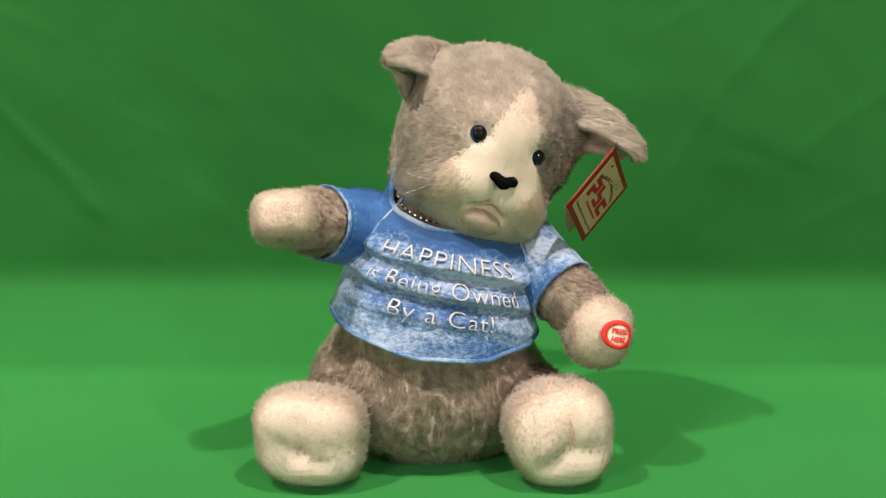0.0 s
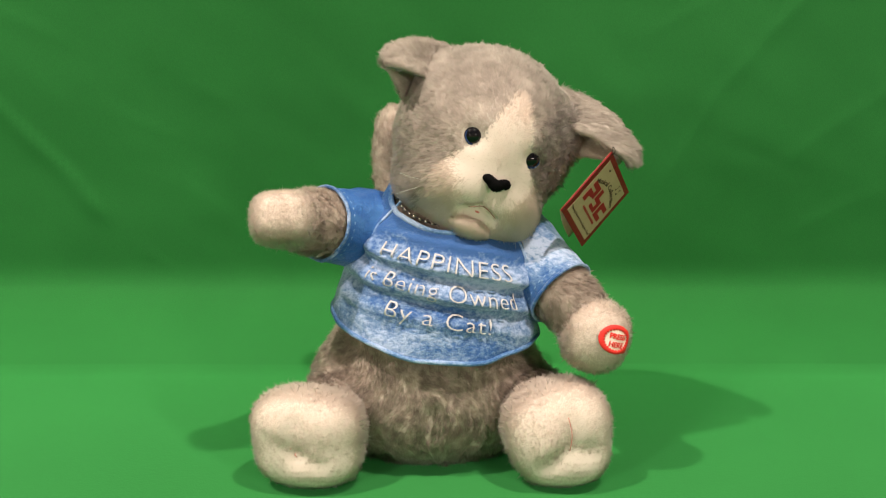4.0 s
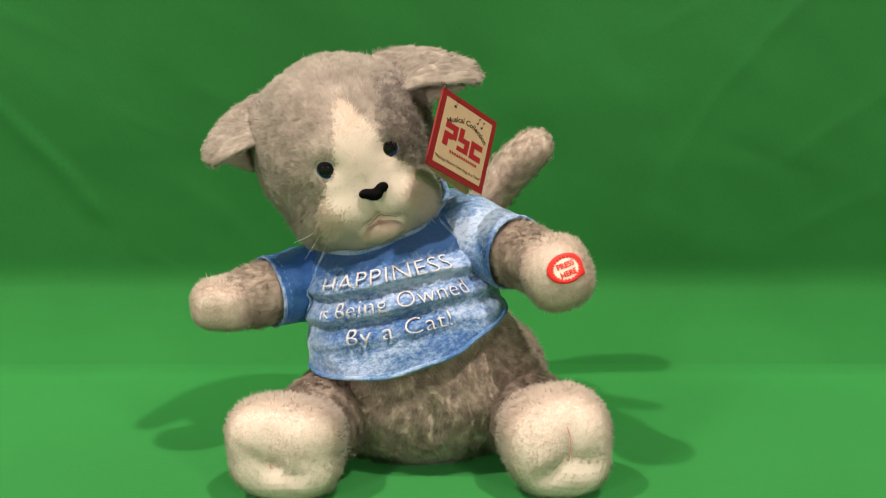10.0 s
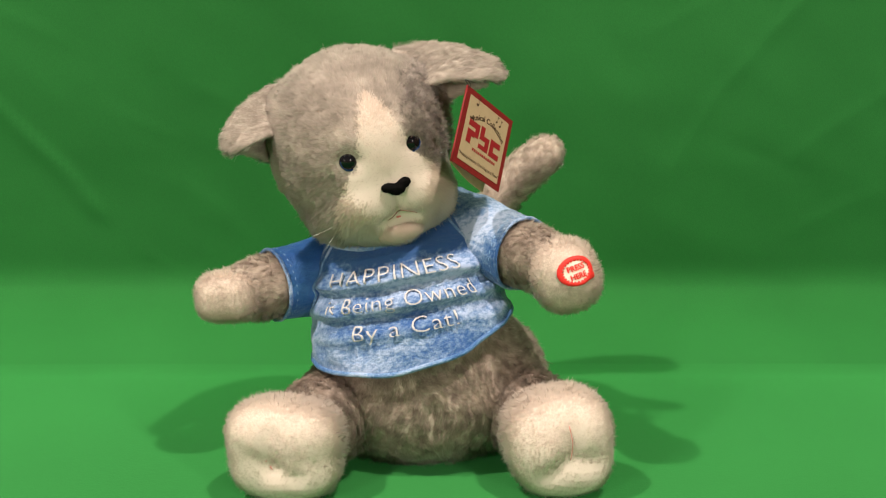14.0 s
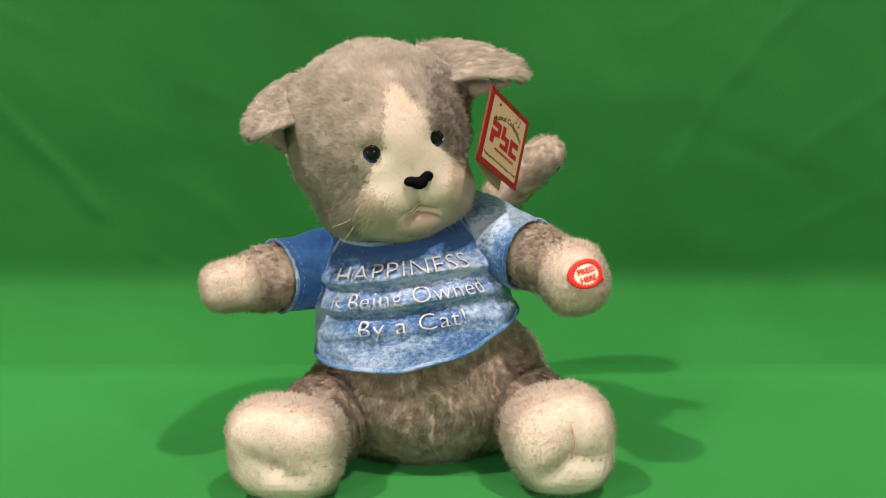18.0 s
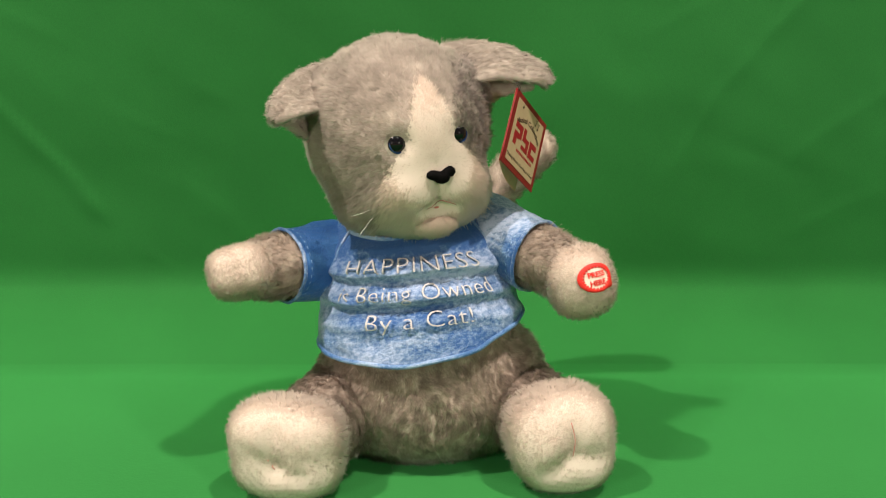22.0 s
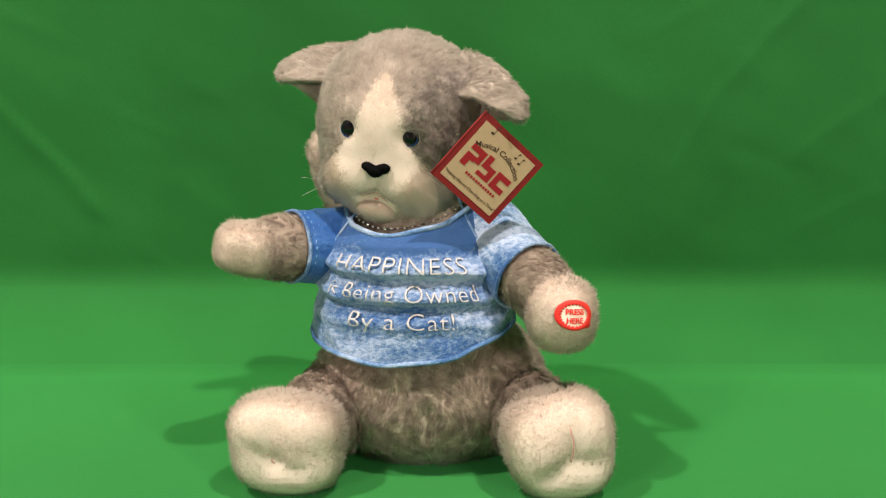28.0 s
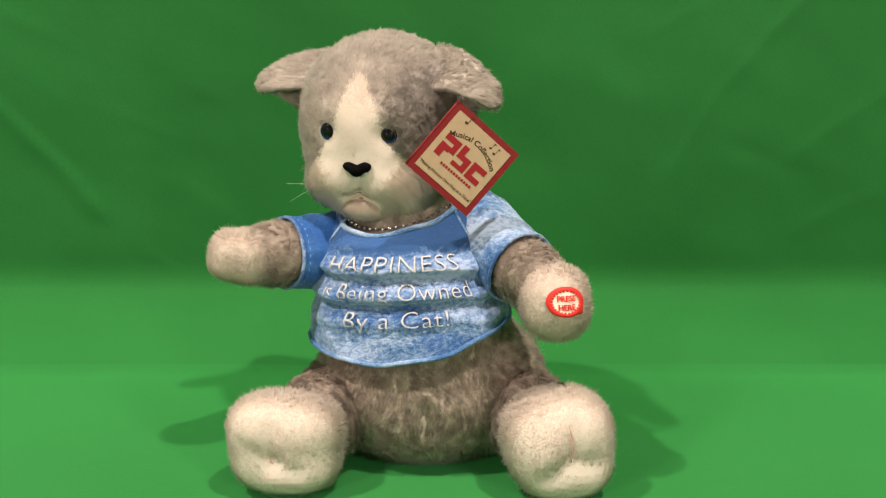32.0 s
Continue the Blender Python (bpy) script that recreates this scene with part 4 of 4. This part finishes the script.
# ---- the hang tag ----
def build_tag():
    side = 0.0575
    q = side / math.sqrt(2)
    tag = tagged(new("hang_tag"), "folded square card tag, red and cream, hung from the ear", "hang tag")
    # card plane: u along the top-right edge, v along the top-left edge
    eu, ev = Vector((1, 0, -1)).normalized(), Vector((-1, 0, -1)).normalized()

    def sq(a, b):
        pts = [(a, a), (b, a), (b, b), (a, b)]
        return [((eu * i + ev * j).x, (eu * i + ev * j).z) for i, j in pts]
    front = slab("front_leaf", sq(0, side), 0.0005, RED_CARD, tag, "glossy red front leaf")
    slab("cream_panel", sq(0.0045, side - 0.0045), 0.00015, CREAM_CARD, front, "cream printed panel", pose(0, -0.0003, 0))
    # the back leaf opens from the spine along the top-left edge and is bowed
    cols = 10
    verts, faces = [], []
    for i in range(cols + 1):
        a = side * 0.97 * i / cols
        depth = 0.0012 + 0.012 * math.sin(0.5 * math.pi * i / cols)
        for j in (0.0, side):
            p = eu * a + ev * j
            verts.append((p.x, depth, p.z))
    for i in range(cols):
        faces.append([2 * i, 2 * i + 1, 2 * i + 3, 2 * i + 2])
    back = put("back_leaf", mesh_of("back_leaf", verts, faces, BROWN_CARD), tag, "brownish back leaf, bowed open")
    s = back.modifiers.new("thickness", "SOLIDIFY")
    s.thickness = 0.0005
    spine = [ev * t + Vector((0, 0.0006, 0)) for t in np.linspace(0, side, 6)]
    tube_part("spine", spine, 0.0009, RED_CARD, tag, "red folded spine", 8)
    loop = [Vector((0.0, 0.0, -0.003)) + Vector((0.0015 * math.sin(g), 0.001 * math.cos(2 * g), 0.0035 - 0.0035 * math.cos(g))) for g in np.linspace(0, 2 * math.pi, 20, endpoint=False)]
    tube_part("loop", loop, 0.00025, CORD, tag, "thin dark loop", 6, True)
    # print: along the direction that runs from the left corner to below the right one
    along = Vector((1, 0, -1)).normalized()
    up = Vector((1, 0, 1)).normalized()
    mid = Vector((0, 0, -q))

    def write(text, size, du, dv, arc, mat, name="print_line", off=0.0):
        me = letters(text, size, 0.00008, off)
        for v in me.vertices:
            x, y, h = v.co
            if arc:
                g = x / arc
                px, py = (arc + y) * math.sin(g), (arc + y) * math.cos(g) - arc
            else:
                px, py = x, y
            v.co = mid + along * (px + du) + up * (py + dv) + Vector((0, -0.00042 - h, 0))
        me.materials.clear()
        me.materials.append(mat)
        put(name, me, front)

    def block(cells, name, mat, label=""):
        """Flat printed shapes given as rectangles (u0, v0, u1, v1) on the print's own axes."""
        bm = bmesh.new()
        for u0, v0, u1, v1 in cells:
            vs = []
            for y in (-0.00055, -0.00035):
                for uu, vv in ((u0, v0), (u1, v0), (u1, v1), (u0, v1)):
                    vs.append(bm.verts.new(mid + along * uu * 0.92 + up * (vv - 0.0016) + Vector((0, y, 0))))
            for ids in ((0, 1, 2, 3), (7, 6, 5, 4), (0, 4, 5, 1), (1, 5, 6, 2), (2, 6, 7, 3), (3, 7, 4, 0)):
                bm.faces.new([vs[i] for i in ids])
        bmesh.ops.recalc_face_normals(bm, faces=bm.faces)
        ob = part(name, bm, mat, front, label)
        for p in ob.data.polygons:
            p.use_smooth = False

    write("Musical Collection", 0.0056, 0.0010, 0.0128, 0.030, INK, off=0.00008)
    write('"Making History One Hug at a Time"', 0.0032, 0.0, -0.0205, 0, INK)
    block([(-0.0215, 0.0048, -0.0078, 0.0092), (-0.0125, -0.0012, -0.0078, 0.0048), (-0.0215, -0.0022, -0.0125, 0.0022), (-0.0215, -0.0078, -0.0160, -0.0022)], "logo_shape", LOGO_RED, "blocky dark red printed shape")
    block([(-0.0060, 0.0040, -0.0010, 0.0102), (-0.0060, 0.0002, 0.0064, 0.0040), (0.0016, -0.0034, 0.0064, 0.0002), (-0.0060, -0.0066, 0.0064, -0.0034)], "logo_shape", LOGO_RED, "blocky dark red printed shape")
    block([(0.0082, 0.0016, 0.0212, 0.0058), (0.0082, -0.0030, 0.0130, 0.0016), (0.0082, -0.0070, 0.0212, -0.0030)], "logo_shape", LOGO_RED, "blocky dark red printed shape")
    block([(-0.0120 + 0.0026 * k, -0.0112, -0.0120 + 0.0026 * k + 0.0017, -0.0093) for k in range(12)], "print_bar", LOGO_RED, "small red printed bars")
    # notes: a round head, a stem and a flag each
    for du, dv, s in ((-0.0150, 0.0205, 1.2), (0.0095, 0.0185, 0.9), (0.0140, 0.0170, 1.0)):
        head_pts = [(0.0011 * s * math.cos(g), 0.0008 * s * math.sin(g)) for g in np.linspace(0, 2 * math.pi, 14, endpoint=False)]
        bm = bmesh.new()
        vs = [bm.verts.new(mid + along * (du + a) + up * (dv + b) + Vector((0, -0.00052, 0))) for a, b in head_pts]
        bm.faces.new(vs)
        for u0, v0, u1, v1 in ((0.0008, 0.0, 0.00115, 0.0050), (0.0011, 0.0042, 0.0024, 0.0050)):
            bm.faces.new([bm.verts.new(mid + along * (du + a * s) + up * (dv + b * s) + Vector((0, -0.00052, 0))) for a, b in ((u0, v0), (u1, v0), (u1, v1), (u0, v1))])
        part("printed_note", bm, INK, front, "small printed music note")
    return tag


lower_body = build_pelvis()
torso = build_torso()
leg_a, leg_b = build_leg(-1), build_leg(1)
arm_a, arm_b = build_arm(-1), build_arm(1)
tail = build_tail()
head = build_head()
build_eye(head, HX - 0.0235, 0.0485, -0.0668)
build_eye(head, HX + 0.0235, 0.0505, -0.0668)
build_nose(head, NOSE_Y)
jaw = build_jaw(head)
build_mouth(head, HEAD_SKIN)
build_ear(head, -1)
build_ear(head, 1)
build_whiskers(head)
shirt = build_shirt()
sleeve_a, sleeve_b = build_sleeve(shirt, -1), build_sleeve(shirt, 1)
necklace = build_necklace()
hang_tag = build_tag()

# how far the chin is open as the toy sings, 0 shut to 1 wide; one line for each stretch of the song
MOUTH = [(0, 0), (0.2, 0.5), (0.5, 1), (0.7, 0.3), (1.0, 0), (1.2, 0.1), (1.5, 1), (1.7, 1), (2.0, 0.5), (2.2, 1), (2.5, 0.9), (2.7, 1), (3.0, 0.3), (3.2, 1), (3.5, 1), (3.8, 0.2), (4.1, 0.9), (4.4, 0.2), (4.7, 1), (5.0, 0.2), (5.2, 0.5)]
MOUTH += [(5.5, 0.1), (5.7, 1), (6.0, 0.8), (6.2, 1), (6.5, 0.6), (6.7, 0.4), (7.0, 0.3), (7.2, 0.5), (7.5, 0.3), (7.7, 0.9), (8.0, 1), (8.2, 0.1), (8.5, 0.1), (8.7, 1), (9.0, 1), (9.2, 0.1), (9.5, 0.1), (9.7, 1), (10.0, 0.1), (10.2, 0.4), (10.5, 0.2)]
MOUTH += [(10.7, 1), (11.0, 0.3), (11.2, 0.5), (11.5, 0.3), (11.7, 1), (12.0, 0.1), (12.2, 0.1), (12.5, 0.1), (12.7, 1), (13.0, 0.2), (13.5, 0.1), (14.0, 0.8), (14.5, 1), (14.8, 0.2), (15.1, 0.9), (15.4, 0.2), (15.7, 0.9), (16.0, 0.2), (16.3, 0.6)]
MOUTH += [(16.5, 1), (16.7, 0.1), (17.0, 0.1), (17.2, 1), (17.5, 0.9), (17.7, 0.1), (18.0, 0.1), (18.5, 1), (19.0, 0.2), (19.2, 1), (19.5, 1), (19.7, 1), (20.0, 1), (20.5, 0.1), (21.0, 0.1), (21.2, 1), (21.5, 0.8), (21.7, 0.1), (22.0, 1), (22.2, 0.1), (22.5, 0.3), (22.7, 1)]
MOUTH += [(23.0, 1), (23.2, 0.3), (23.5, 0.3), (23.7, 1), (24.0, 1), (24.5, 0.1), (25.0, 0.8), (25.2, 1), (25.5, 0.6), (25.8, 0.1), (26.1, 0.9), (26.4, 0.2), (26.8, 1), (27.2, 0.3), (27.5, 1), (27.7, 0.3), (28.0, 0.3), (28.2, 1), (28.5, 1), (28.7, 0.2), (29.0, 0.1)]
MOUTH += [(29.2, 1), (29.5, 0.5), (29.7, 0.8), (30.0, 0.5), (30.5, 0.1), (31.0, 1), (31.2, 0.2), (31.5, 0.3), (32.0, 0.2)]


def motions():
    times = [round(0.2 * k, 3) for k in range(161)]
    rest_a, rest_b = Vector((-0.074, -0.008, 0.041)), Vector((0.052, -0.006, 0.043))
    body_rows, torso_rows, head_rows, tag_rows = [], [], [], []
    arm_rows, sleeve_rows, leg_rows, tail_rows = ([], []), ([], []), ([], []), []
    for t in times:
        tm = swing(TORSO_TURN, TORSO_PLACE, t)
        torso_rows.append((t, tm))
        turn = wave(TORSO_TURN, t) * np.array((0.15, 0.30, 0.42))
        body_rows.append((t, Matrix.Translation((-0.012, 0.008, 0.062)) @ turned(turn)))
        head_rows.append((t, swing(HEAD_TURN, HEAD_PLACE, t)))
        tag_rows.append((t, swing(TAG_TURN, TAG_PLACE, t)))
        for rows, inner, turn, place in ((arm_rows[0], sleeve_rows[0], ARM_A_TURN, ARM_A_PLACE), (arm_rows[1], sleeve_rows[1], ARM_B_TURN, ARM_B_PLACE)):
            m = swing(turn, place, t)
            rows.append((t, m))
            inner.append((t, tm.inverted() @ m))
        for rows, foot, rest in ((leg_rows[0], FOOT_A, rest_a), (leg_rows[1], FOOT_B, rest_b)):
            dx, dy = wave(foot, t)
            rows.append((t, Matrix.Translation(rest + Vector((0.00041 * dx, -0.00072 * dy, 0)))))
        at = (float(np.interp(t, *CLOCK)) - 5.5) % PERIOD
        wag = float(np.interp(at, (0, 0.15, 0.3, 0.5, 0.7, 1.0, 1.5, 1.9, 2.3, 2.6, 3.0, 3.5, 3.8, 4.0, PERIOD), (33, 34.5, 33, 24.5, 6, -9, -25, -29.5, -24, -11, 5, 10, 17, 27, 33)))
        tail_rows.append((t, pose(-0.0105, 0.085, 0.073, 0, wag - 7, 0)))
    walk(lower_body, body_rows)
    walk(torso, torso_rows)
    walk(shirt, torso_rows)
    walk(necklace, torso_rows)
    walk(head, head_rows)
    walk(hang_tag, tag_rows)
    walk(arm_a, arm_rows[0])
    walk(arm_b, arm_rows[1])
    walk(sleeve_a, sleeve_rows[0])
    walk(sleeve_b, sleeve_rows[1])
    walk(leg_a, leg_rows[0])
    walk(leg_b, leg_rows[1])
    walk(tail, tail_rows)
    walk(jaw, [(t, pose(NX + 0.001, -0.0180, 0.0015, 7.5 * a, 0, 0)) for t, a in MOUTH])


motions()
